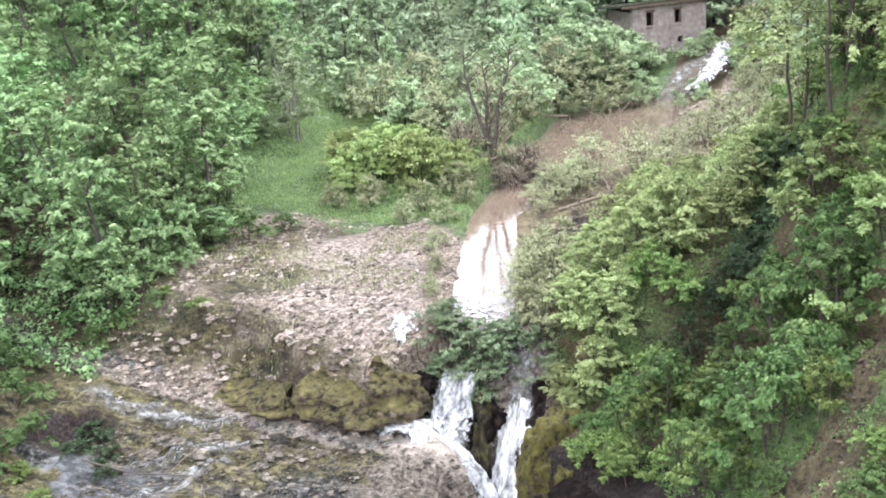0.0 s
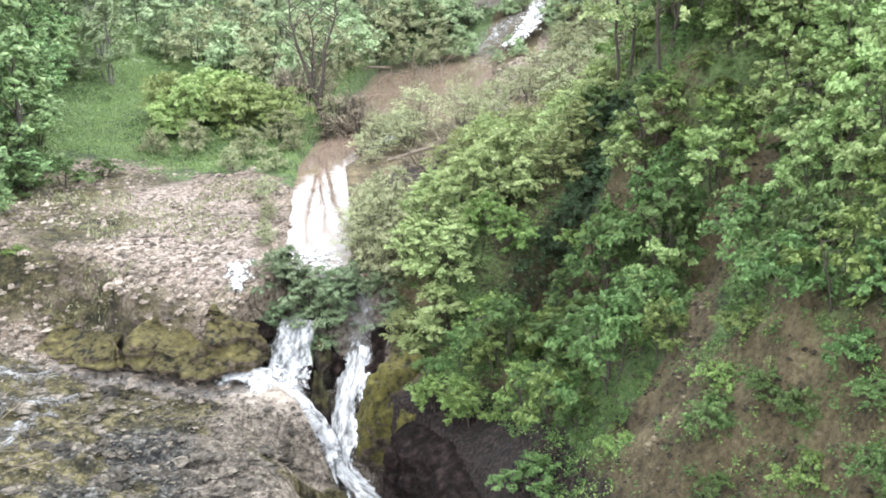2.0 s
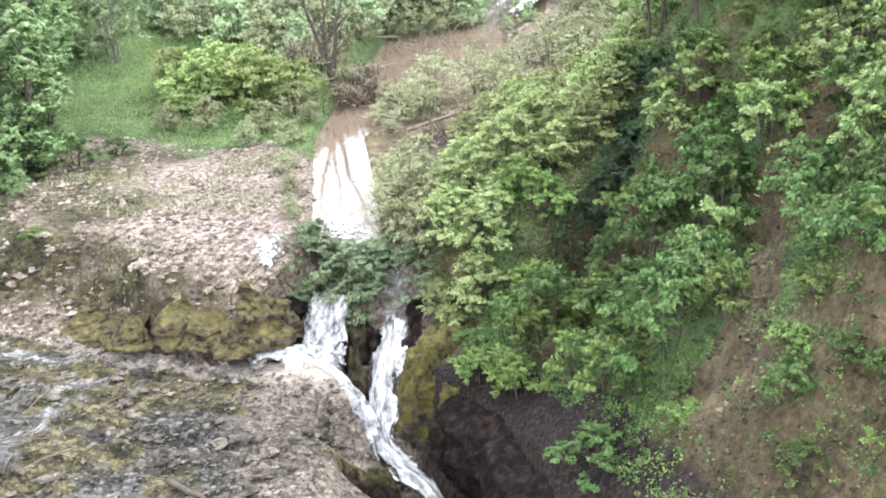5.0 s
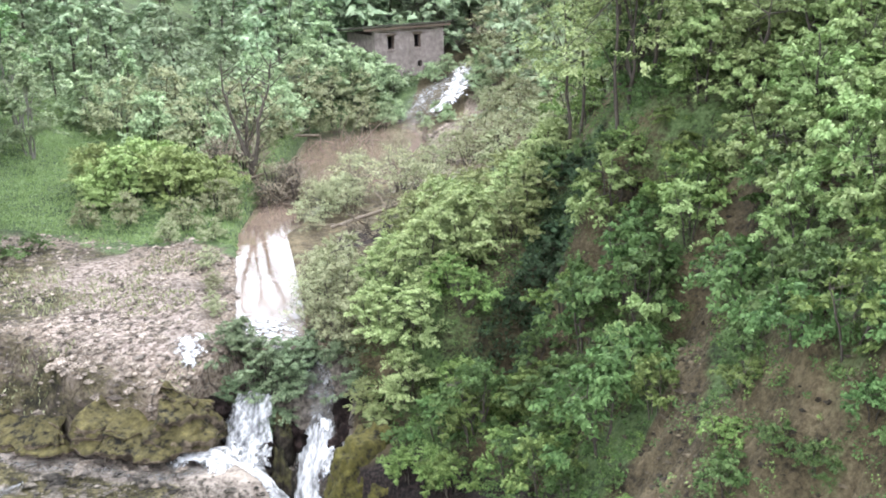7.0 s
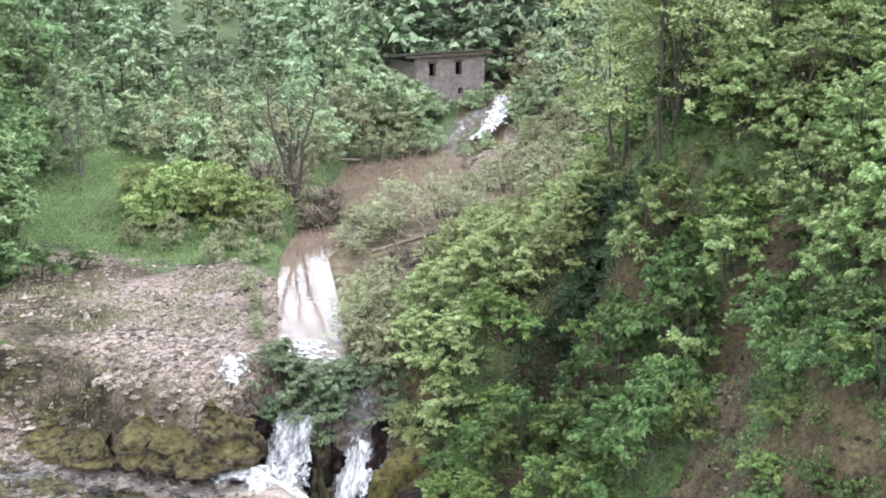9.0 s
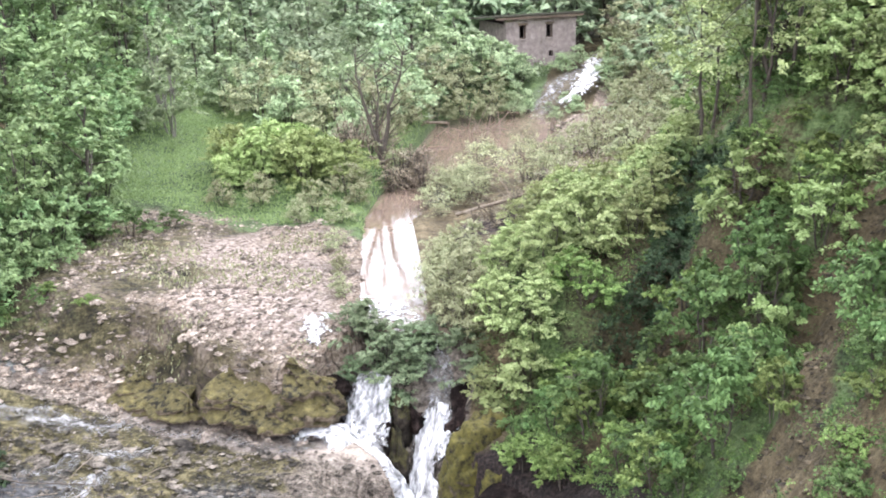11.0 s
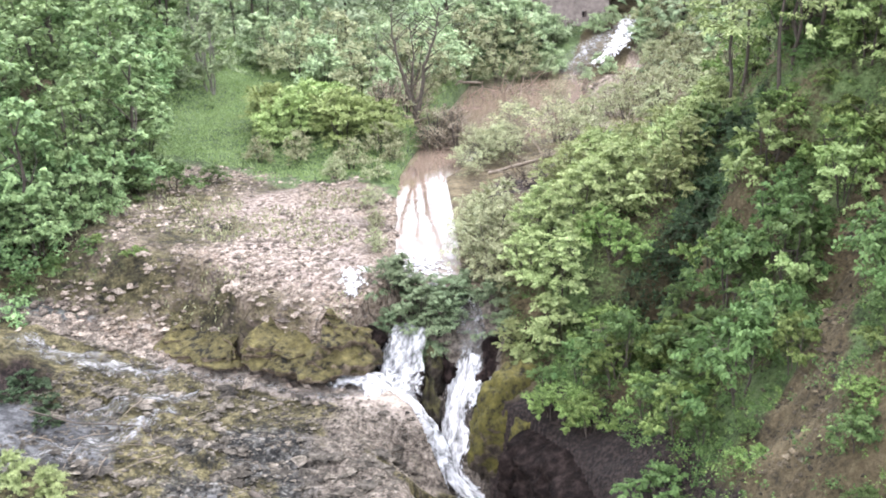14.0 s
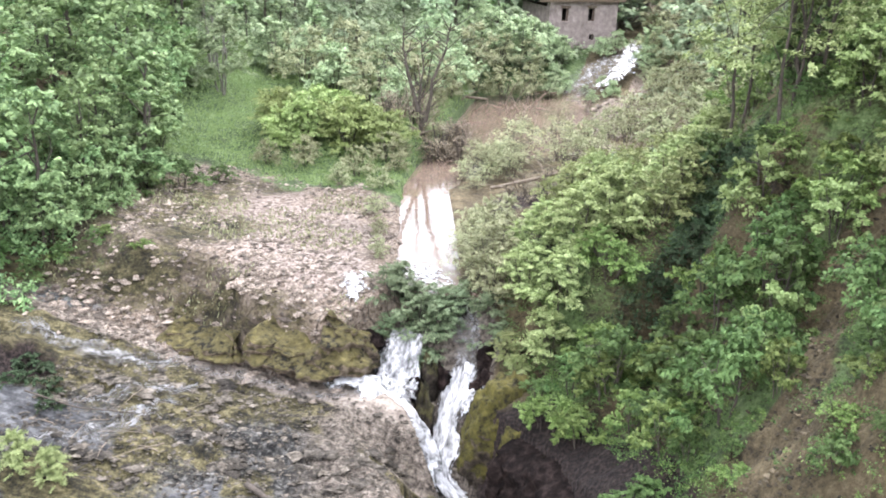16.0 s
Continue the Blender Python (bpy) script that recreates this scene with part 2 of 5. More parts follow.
def foam_material(name, cover, open_edge, reach, fade=0.12, white=0.8, long=0.3, film=0.0, low=(0.03, 0.034, 0.04)):
    """White water: streaks along the flow, ragged and see-through towards the edges."""
    m = Nodes(name)
    join = m.node("ShaderNodeCombineXYZ")
    for slot, label, size in ((0, "lane", 1.0), (1, "flow", long)):
        k = m.node("ShaderNodeMath")
        k.operation = "MULTIPLY"
        k.inputs[1].default_value = size
        m.link(m.attribute(label), k.inputs[0])
        m.link(k.outputs[0], join.inputs[slot])
    n = m.noise(2.8, 6.0, 0.65, join.outputs[0])
    fine = m.noise(9.0, 3.0, 0.6, join.outputs[0])
    both = m.mix(0.35, n, fine)
    m.colour(m.ramp(both, [(cover - 0.13, low), (cover - 0.03, tuple(0.5 * v + 0.3 * white for v in low)), (cover + 0.1, (white, white * 1.02, white * 1.05))]))
    m.bump(both, 0.9, 0.15)
    m.set(Roughness=0.3, IOR=1.33)
    k = m.node("ShaderNodeMath")
    k.operation = "MULTIPLY_ADD"
    m.link(both, k.inputs[0])
    k.inputs[1].default_value = -reach
    more = m.node("ShaderNodeMath")
    more.operation = "MULTIPLY_ADD"
    m.link(m.attribute("edge"), more.inputs[0])
    more.inputs[1].default_value, more.inputs[2].default_value = 0.6, reach * 0.5 + 0.2
    m.link(more.outputs[0], k.inputs[2])
    clear = m.node("ShaderNodeBsdfTransparent")
    mx = m.node("ShaderNodeMixShader")
    m.link(m.ramp(k.outputs[0], [(0.5 + open_edge, film), (0.5 + fade + open_edge, 1.0)]), mx.inputs[0])
    m.link(m.bsdf.outputs[0], mx.inputs[1])
    m.link(clear.outputs[0], mx.inputs[2])
    m.link(mx.outputs[0], m.out.inputs["Surface"])
    return m.mat


POOL = water_material()
FOAM = foam_material("white_falling_water", 0.47, 0.12, 1.7)
THIN = foam_material("thin_stream_water", 0.56, -0.42, 2.6, 0.6, 0.45, 0.7, 0.5, (0.2, 0.19, 0.18))
TUMBLE = foam_material("tumbling_water", 0.5, 0.02, 1.5, 0.5, 0.72, 0.5, 0.12, (0.06, 0.065, 0.075))
RAPID = foam_material("shallow_rapid_water", 0.55, -0.38, 2.4, 0.7, 0.5, 0.6, 0.35, (0.1, 0.098, 0.095))
FROTH = foam_material("frothing_white_water", 0.48, 0.03, 1.8, 0.3, 0.82, 0.6, 0.0, (0.09, 0.095, 0.1))
BROKEN = foam_material("broken_white_water", 0.5, -0.08, 2.4, 0.2, 0.75, 0.8)


# ---- the lie of the land ----
def lattice(ix, iy, seed):
    h = np.sin(ix * 127.1 + iy * 311.7 + seed * 74.7) * 43758.5453
    return h - np.floor(h)


def value_noise(x, y, seed=0):
    ix, iy = np.floor(x), np.floor(y)
    fx, fy = x - ix, y - iy
    fx, fy = fx * fx * (3 - 2 * fx), fy * fy * (3 - 2 * fy)
    a, b = lattice(ix, iy, seed), lattice(ix + 1, iy, seed)
    c, d = lattice(ix, iy + 1, seed), lattice(ix + 1, iy + 1, seed)
    return (a + (b - a) * fx) * (1 - fy) + (c + (d - c) * fx) * fy - 0.5


def fbm(x, y, octaves=4, seed=0):
    total, size = 0.0, 1.0
    for k in range(octaves):
        total = total + size * value_noise(x * 2**k, y * 2**k, seed + k)
        size *= 0.5
    return total


def smooth(a, b, v):
    t = np.clip((v - a) / (b - a), 0, 1)
    return t * t * (3 - 2 * t)


def river_left(y):
    return np.interp(y, [10, 20, 22, 23, 23.6, 24.3, 25, 25.4, 26.5, 28, 34, 40, 46, 62, 68, 74], [1.5, -2.0, -3.0, -3.9, -4.6, -5.4, -6.2, -7.6, -7.9, -7.0, -8.4, -9.95, -10.4, -11.0, -6.0, -5.0])


def river_right(y):
    return np.interp(y, [10, 20, 22, 23, 24, 25, 27, 28, 31, 36, 40, 44, 50, 60, 66, 74], [3.2, -0.5, -1.6, -2.4, -3.8, -4.4, -4.2, -4.7, -5.4, -6.0, -6.4, -5.4, -3.6, -4.2, -2.4, -1.5])


def pool_right(y):
    """The water's edge under the bank."""
    return np.where(y > 27.5, np.interp(y, [27.5, 29.3, 31.8, 36, 40, 44, 50, 60, 66, 74], [-4.6, -5.9, -6.5, -7.6, -8.7, -7.8, -5.2, -4.6, -2.4, -1.5]), river_right(y))


def gully(x, y):
    """A shadowed gully that runs down between the hazels and the open bank."""
    line = np.interp(y, [26.6, 27.3, 27.9, 28.5, 29.7, 31.2, 33], [0.0, 0.55, 1.1, 1.6, 2.4, 2.6, 3.0])
    return np.exp(-(((x - line) / 0.75) ** 2)) * smooth(25.4, 26.4, y) * smooth(33, 30.5, y)


def river_bed(y):
    return np.interp(y, [0, 20, 22, 23, 24, 25, 26.0, 26.6, 27.0, 27.7, 28.4, 63, 66, 68, 74, 90], [-8.5, -7.4, -6.7, -5.8, -5.0, -4.45, -3.4, -2.7, -2.1, -1.1, -0.5, -0.5, 0.2, 1.0, 2.4, 3.2])


def seam_line(x):
    return np.interp(x, [-40, -26, -21, -18, -16, -14.5, -11.6, -8.8, -6], [31, 28.6, 26.9, 26.3, 26.1, 25.8, 25.15, 24.65, 24.5])


def height(x, y):
    x, y = np.asarray(x, float), np.asarray(y, float)
    soft, rough, small = fbm(x * 0.12, y * 0.12, 3, 3), fbm(x * 0.7, y * 0.7, 4, 11), fbm(x * 2.6, y * 2.6, 3, 23)
    bed = river_bed(y)
    bed = bed + np.maximum(-2.8 - bed, 0) * smooth(-5.7, -6.3, x) * smooth(24.5, 25.0, y)
    # left: bedrock shelf, meadow, wooded slope; below the seam a tilted slab
    shelf = 0.12 - 0.75 * smooth(28.5, 25.0, y + 0.25 * np.minimum(x + 12, 0)) + 0.03 * np.maximum(river_left(y) - x, 0) + smooth(37, 52, y) * 0.9 + np.maximum(y - 60, 0) * 0.06
    shelf = shelf + np.maximum(-21 - 0.1 * (y - 40) - x, 0) * 0.42
    s = y - seam_line(x)
    slab = -2.3 - 0.17 * np.maximum(-s, 0) + 0.12 * np.maximum(-13 - x, 0)
    run = np.interp(x, [-30, -20, -13.5, -12, -6], [6, 4, 1.8, 0.7, 0.6])
    left = slab + (shelf - slab) * smooth(0, 1, (s - 0.7 * smooth(-15.4, -14.4, x)) / run)
    left = left + (-4.35 - left) * smooth(3.6, 1.0, river_left(y) - x) * smooth(24.4, 22.8, y)
    lay = y + 0.22 * x + 0.8 * soft
    left = left + smooth(0.5, -0.6, s) * (0.22 * fbm(x * 0.45, lay * 1.7, 3, 41) + 0.1 * np.abs(fbm(x * 0.9, lay * 3.4, 3, 43)))
    tilt = 0.55 * lay + 0.5 * fbm(x * 0.5, y * 0.5, 3, 47)
    left = left + smooth(0.2, -0.6, s) * (0.16 * (smooth(0.3, 0.7, tilt * 1.6 - np.floor(tilt * 1.6)) - tilt * 1.6 + np.floor(tilt * 1.6)) + 0.13 * fbm(x * 1.7, lay * 2.6, 3, 45))
    left = left - 0.75 * np.exp(-((((x + 18.3) / 1.1) ** 2 + ((y - 23.5) / 0.8) ** 2) ** 2))
    left = left - 2.4 * np.exp(-((((x + 4.42) / 0.88) ** 2 + ((y - 21.95) / 0.78) ** 2) ** 5))
    left = left + 0.16 * rough + 0.09 * small * smooth(60, 40, y)
    # right: a steep wooded bank, with a rock wall along the gorge
    dr = x - river_right(y)
    top = np.interp(y, [0, 18, 22, 26, 28.5, 60], [-3.2, -3.0, -2.3, -2.2, 0.05, 0.1])
    wall = top + smooth(0.0, 0.5, dr) * 0.2
    foot = np.interp(y, [0, 17, 20, 23, 26, 36, 46, 60], [1.4, 1.3, 1.0, 0.5, 0.3, 0.28, 0.18, 0.2])
    knee = np.interp(y, [0, 20, 24, 30, 36, 46, 60], [5.0, 5.5, 6.3, 6.3, 7.5, 9.0, 9.0])
    steep = np.interp(y, [0, 18, 24, 36, 50, 60], [1.0, 1.0, 1.35, 1.3, 0.7, 0.4])
    rise = foot * np.minimum(dr, knee) + steep * np.clip(dr - knee, 0, 3.2) + 0.75 * np.maximum(dr - knee - 3.2, 0)
    right = wall + np.maximum(rise - 0.1, 0) + smooth(0.3, 3, dr) * (0.9 * soft + 0.35 * rough)
    right = right + 0.5 * rough * smooth(0.0, 0.8, dr) * smooth(25, 23, y) * smooth(3, 1, dr)
    right = right + smooth(0.8, 2.5, dr) * (0.4 * fbm(x * 1.3, y * 1.3, 3, 51) + 0.16 * np.abs(fbm(x * 3.1, y * 3.1, 2, 53))) - 2.3 * gully(x, y)
    right = np.minimum(right, 16 + 0.1 * soft)
    # join them at the water
    inner = smooth(0, 0.55, river_left(y) - x)
    outer = smooth(0, 0.55, x - pool_right(y))
    z = bed + (np.maximum(left, bed) - bed) * inner + (np.maximum(right, bed) - bed) * outer
    # far hills that close the valley
    far = np.maximum(np.hypot(x, y - 40) - 75, 0)
    return z + far * (0.10 + 0.06 * soft) * smooth(20, 120, np.maximum(np.abs(x), y - 70)) + 0.05 * small * smooth(0.2, 1.5, dr)


def bare_earth(x, y):
    """How bare the bank is: a slip of earth and the worn slope below it."""
    x, y = np.asarray(x, float), np.asarray(y, float)
    jag = fbm(x * 0.8, y * 0.8, 3, 61)
    line = np.interp(y, [15, 17, 18.7, 20.4, 22.4, 23.6, 25.2], [3.6, 3.75, 4.05, 4.75, 5.2, 5.6, 6.5])
    half = np.interp(y, [15, 18, 21, 23.6, 25], [0.9, 0.65, 0.6, 1.0, 0.7])
    a = smooth(half + 0.25, half - 0.25, np.abs(x - line + 0.6 * jag)) * smooth(14.6, 15.4, y) * smooth(25.4, 24.6, y)
    rim = np.interp(x, [1.5, 3, 4.2, 5, 6.3, 7.2, 7.8, 8.6], [15.6, 16.6, 17.4, 15.8, 15.6, 16.4, 15.6, 13.0]) + 1.3 * jag
    b = smooth(rim + 0.3, rim - 0.3, y) * smooth(1.6, 2.6, x) * smooth(9.2, 8.2, x) * smooth(0.12, -0.12, fbm(x * 0.6, y * 0.3, 3, 65))
    return np.clip(a + b, 0, 1)


def z_at(x, y):
    return float(height(np.array([x]), np.array([y]))[0])


def steps(lo, hi, fine, out):
    inner = np.arange(lo, hi + 1e-6, fine)
    grow = fine * np.cumsum(1.22 ** np.arange(1, 60))
    grow = grow[grow < out]
    return np.concatenate([(lo - grow)[::-1], inner, hi + grow])


def sheet(name, xs, ys, zs, material, attributes=()):
    """A grid mesh from arrays."""
    ny, nx = zs.shape
    co = np.stack([*np.meshgrid(xs, ys), zs], -1).reshape(-1, 3) if xs.ndim == 1 else np.stack([xs, ys, zs], -1).reshape(-1, 3)
    i = np.arange(ny * nx).reshape(ny, nx)
    quads = np.stack([i[:-1, :-1], i[:-1, 1:], i[1:, 1:], i[1:, :-1]], -1).reshape(-1, 4)
    return link_mesh(name, co, quads, material, attributes)


def link_mesh(name, co, faces, material, attributes=(), smooth_faces=True):
    me = bpy.data.meshes.new(name)
    k = faces.shape[1]
    me.vertices.add(len(co))
    me.vertices.foreach_set("co", np.ascontiguousarray(co, dtype=np.float32).ravel())
    me.loops.add(faces.size)
    me.loops.foreach_set("vertex_index", np.ascontiguousarray(faces, dtype=np.int32).ravel())
    me.polygons.add(len(faces))
    me.polygons.foreach_set("loop_start", np.arange(0, faces.size, k, dtype=np.int32))
    me.polygons.foreach_set("use_smooth", np.full(len(faces), smooth_faces))
    me.update(calc_edges=True)
    for label, values in attributes:
        a = me.attributes.new(label, "FLOAT", "POINT")
        a.data.foreach_set("value", np.ascontiguousarray(values, dtype=np.float32).ravel())
    me.materials.append(material)
    return new(name, me)


def part(name, bm, material, parent, label=""):
    me = bpy.data.meshes.new(name)
    bm.to_mesh(me)
    bm.free()
    me.materials.append(material)
    ob = new(name, me)
    ob.parent = parent
    if label:
        ob["label"] = label
    return ob


def build_ground():
    xs, ys = steps(-22, 9.5, 0.12, 900), steps(13, 42, 0.12, 900)
    gx, gy = np.meshgrid(xs, ys)
    z = height(gx, gy)
    s = gy - seam_line(gx)
    on_left = smooth(0.3, -0.3, gx - river_left(gy))
    patch = fbm(gx * 0.35, gy * 0.35, 3, 5)
    rock = on_left * smooth(-0.4, 0.8, s) * smooth(40, 35.5, gy + 0.25 * (gx + 12)) * smooth(-21, -16, gx + 0.2 * (gy - 28))
    rock = rock + 0.8 * smooth(0.2, 0.8, gx - river_right(gy)) * smooth(6.5, 4.0, gx - river_right(gy)) * smooth(45, 48, gy) * smooth(72, 66, gy)
    slab = on_left * smooth(0.6, -0.2, s)
    slab = np.maximum(slab, (1 - on_left) * smooth(0.8, 0.2, gx - river_right(gy)) * smooth(29, 27, gy))
    moss = on_left * (smooth(0.6, 1.0, s) * smooth(3.2, 1.4, s) * 0.25 + smooth(-0.35, -0.7, s) * smooth(-2.6, -1.3, s) * smooth(-7.0, -9.0, gx) * 0.62 + smooth(-13, -15, gx) * smooth(-0.3, -0.8, s) * smooth(-4.5, -2.5, s) * 0.35 + patch * 0.45 + smooth(-0.5, -1.5, s) * smooth(0.02, 0.3, fbm(gx * 0.55 + 0.2 * gy, gy * 0.8, 3, 15)) * 0.5 + smooth(-11.5, -17, gx) * smooth(0.8, 2.0, s) * 0.32) * smooth(40, 36, gy)
    grass = on_left * smooth(36.5, 40, gy + 0.25 * (gx + 12) + 3 * patch) + 0.12 * smooth(-16, -20, gx + 0.2 * (gy - 28) + 4 * patch) * on_left * smooth(-3, 1, s)
    dr = gx - river_right(gy)
    grass = grass * (0.35 + 0.65 * smooth(-25, -20.5, gx + 0.1 * (35 - gy)))
    grass = (grass + smooth(0.6, 2.5, dr) * (0.1 + 0.5 * smooth(44, 56, gy) * smooth(5, 8, dr) + 0.7 * patch)) * (1 - bare_earth(gx, gy))
    # dark rock along the gorge; the pothole's deep shade is painted in too
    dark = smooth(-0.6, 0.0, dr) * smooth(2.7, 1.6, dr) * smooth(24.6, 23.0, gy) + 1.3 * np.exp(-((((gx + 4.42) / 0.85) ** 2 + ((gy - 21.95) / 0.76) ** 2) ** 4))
    tan = smooth(-10, -5.8, gx + 0.4 * (gy - 22)) + smooth(1.0, 0.5, np.abs(s - 0.1))
    blob = lambda cx, cy, rx, ry: np.exp(-((((gx - cx) / rx) ** 2 + ((gy - cy) / ry) ** 2) ** 1.5))
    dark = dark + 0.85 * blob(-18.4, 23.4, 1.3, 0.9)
    bleach = 0.62 * blob(-11.6, 30.6, 2.4, 2.6) + 0.4 * blob(-13.2, 33.5, 3.0, 2.6) + 0.35 * blob(-9.8, 28.4, 1.6, 1.8) + 0.3 * patch
    film = 0.95 * blob(-15.8, 21.6, 2.6, 1.0) + 0.5 * blob(-13.4, 22.6, 0.6, 1.4) + 0.4 * blob(-10.8, 19.4, 1.6, 0.8) + 0.45 * blob(-18.6, 27.4, 2.0, 0.7)
    moss = moss + on_left * (0.6 * blob(-10.6, 24.1, 2.0, 0.6) + 0.4 * blob(-12.4, 23.2, 0.9, 0.7) + 0.6 * blob(-15.0, 23.7, 1.5, 0.6) + 0.55 * blob(-14.6, 19.2, 2.2, 1.2))
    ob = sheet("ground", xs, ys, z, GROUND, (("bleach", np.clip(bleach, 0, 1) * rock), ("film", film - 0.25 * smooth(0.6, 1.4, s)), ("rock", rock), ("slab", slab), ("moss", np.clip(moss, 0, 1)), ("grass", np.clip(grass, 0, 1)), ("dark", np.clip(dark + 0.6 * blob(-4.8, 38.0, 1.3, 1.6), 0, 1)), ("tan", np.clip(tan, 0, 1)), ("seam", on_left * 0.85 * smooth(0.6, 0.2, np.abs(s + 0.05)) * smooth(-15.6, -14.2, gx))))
    tagged(ob, "valley floor of bedrock, earth and grass", "ground", kind="structure")


build_ground()


def build_pool():
    ys = np.arange(27.9, 66.2, 0.35)
    t = np.linspace(0, 1, 26)
    lo, hi = river_left(ys) - 0.7, pool_right(ys) + 0.7
    xs = lo[:, None] + (hi - lo)[:, None] * t
    yy = np.repeat(ys[:, None], len(t), 1)
    ob = sheet("water_pool", xs, yy, 0.0 * xs, POOL)
    tagged(ob, "calm muddy pool mirroring the white sky", "water", kind="structure")


build_pool()


def ribbon(name, path, material, label, bulge=0.12, seed=1, lanes=13):
    """Falling or running water along a path of (x, y, z, half width)."""
    p = np.array(path, float)
    n = len(p)
    u = np.linspace(0, n - 1, (n - 1) * 10 + 1)
    c = np.stack([np.interp(u, np.arange(n), p[:, k]) for k in range(4)], -1)
    for _ in range(4):
        c[1:-1] = (c[:-2] + 2 * c[1:-1] + c[2:]) / 4
    d = np.gradient(c[:, :3], axis=0)
    side = np.stack([d[:, 1], -d[:, 0], 0 * d[:, 0]], -1)
    side /= np.linalg.norm(side, axis=1)[:, None] + 1e-6
    v = np.linspace(-1, 1, lanes)
    wob = 1 + 0.5 * fbm(u[:, None] * 0.8 + 0 * v, np.sign(v)[None] * 3.0 + seed + 0 * u[:, None], 3, seed)
    g = c[:, None, :3] + side[:, None] * (v[None] * c[:, 3:4] * wob)[..., None]
    up = np.cross(side, d)
    up /= np.linalg.norm(up, axis=1)[:, None] + 1e-6
    up[up[:, 2] < 0] *= -1
    lump = bulge * (1 - v**2)[None] + bulge * 1.8 * fbm(u[:, None] * 0.9 + 0 * v, v[None] * 3.5 + 0 * u[:, None], 4, seed) - 0.03
    g = g + up[:, None] * lump[..., None]
    edge = np.abs(v)[None] + 0 * u[:, None]
    edge = np.maximum(edge, np.maximum(1 - u / 2, 1 - (n - 1 - u) / 2)[:, None] * 0.8)
    flow = np.concatenate([[0], np.cumsum(np.linalg.norm(np.diff(c[:, :3], axis=0), axis=1))])
    ob = sheet(name, g[..., 0], g[..., 1], g[..., 2], material, (("edge", edge), ("flow", flow[:, None] + 0 * v), ("lane", c[:, 3:4] * v[None])))
    return tagged(ob, label, "waterfall" if "fall" in name else "stream", kind="structure")


# ---- plants ----
def tube(co, faces, points, radii, sides=6):
    """Adds a tapered limb through points to the lists."""
    base = len(co)
    for k, (p, r) in enumerate(zip(points, radii)):
        ahead = (points[min(k + 1, len(points) - 1)] - points[max(k - 1, 0)])
        ahead = ahead / (np.linalg.norm(ahead) + 1e-9)
        a = np.cross(ahead, (0.31, 0.94, 0.12))
        a /= np.linalg.norm(a) + 1e-9
        b = np.cross(ahead, a)
        for q in range(sides):
            w = 2 * math.pi * q / sides
            co.append(p + r * (math.cos(w) * a + math.sin(w) * b))
    for k in range(len(points) - 1):
        for q in range(sides):
            i, j = base + k * sides + q, base + k * sides + (q + 1) % sides
            faces.append((i, j, j + sides, i + sides))


def leaves_mesh(rng, centres, radii, counts, size, flat=0.55, lift=1.0, corners=4):
    """Many small leaves round the clump centres: folded diamonds, or plain triangles for far crowns."""
    which = np.repeat(np.arange(len(centres)), counts)
    n = len(which)
    d = rng.normal(size=(n, 3))
    d /= np.linalg.norm(d, axis=1)[:, None]
    d *= (rng.random(n) ** 0.45)[:, None]
    d[:, 2] *= flat
    p = centres[which] + d * radii[which][:, None]
    nrm = rng.normal(size=(n, 3)) * 0.5 + (0, 0, lift) + d * 0.6
    nrm /= np.linalg.norm(nrm, axis=1)[:, None]
    along = np.cross(nrm, rng.normal(size=(n, 3)))
    along /= np.linalg.norm(along, axis=1)[:, None]
    across = np.cross(nrm, along)
    s = size * (0.6 + 0.8 * rng.random(n))[:, None]
    droop = nrm * s * 0.22
    if corners == 3:
        quad = np.stack([p - along * s * 0.45 + across * s * 0.36, p + along * s * 0.55 - droop, p - along * s * 0.4 - across * s * 0.36], 1)
        return quad.reshape(-1, 3), np.arange(3 * n).reshape(-1, 3)
    quad = np.stack([p - along * s * 0.5, p + across * s * 0.32 - droop * 0.2, p + along * s * 0.5 - droop, p - across * s * 0.32 - droop * 0.2], 1)
    return quad.reshape(-1, 3), np.arange(4 * n).reshape(-1, 4)


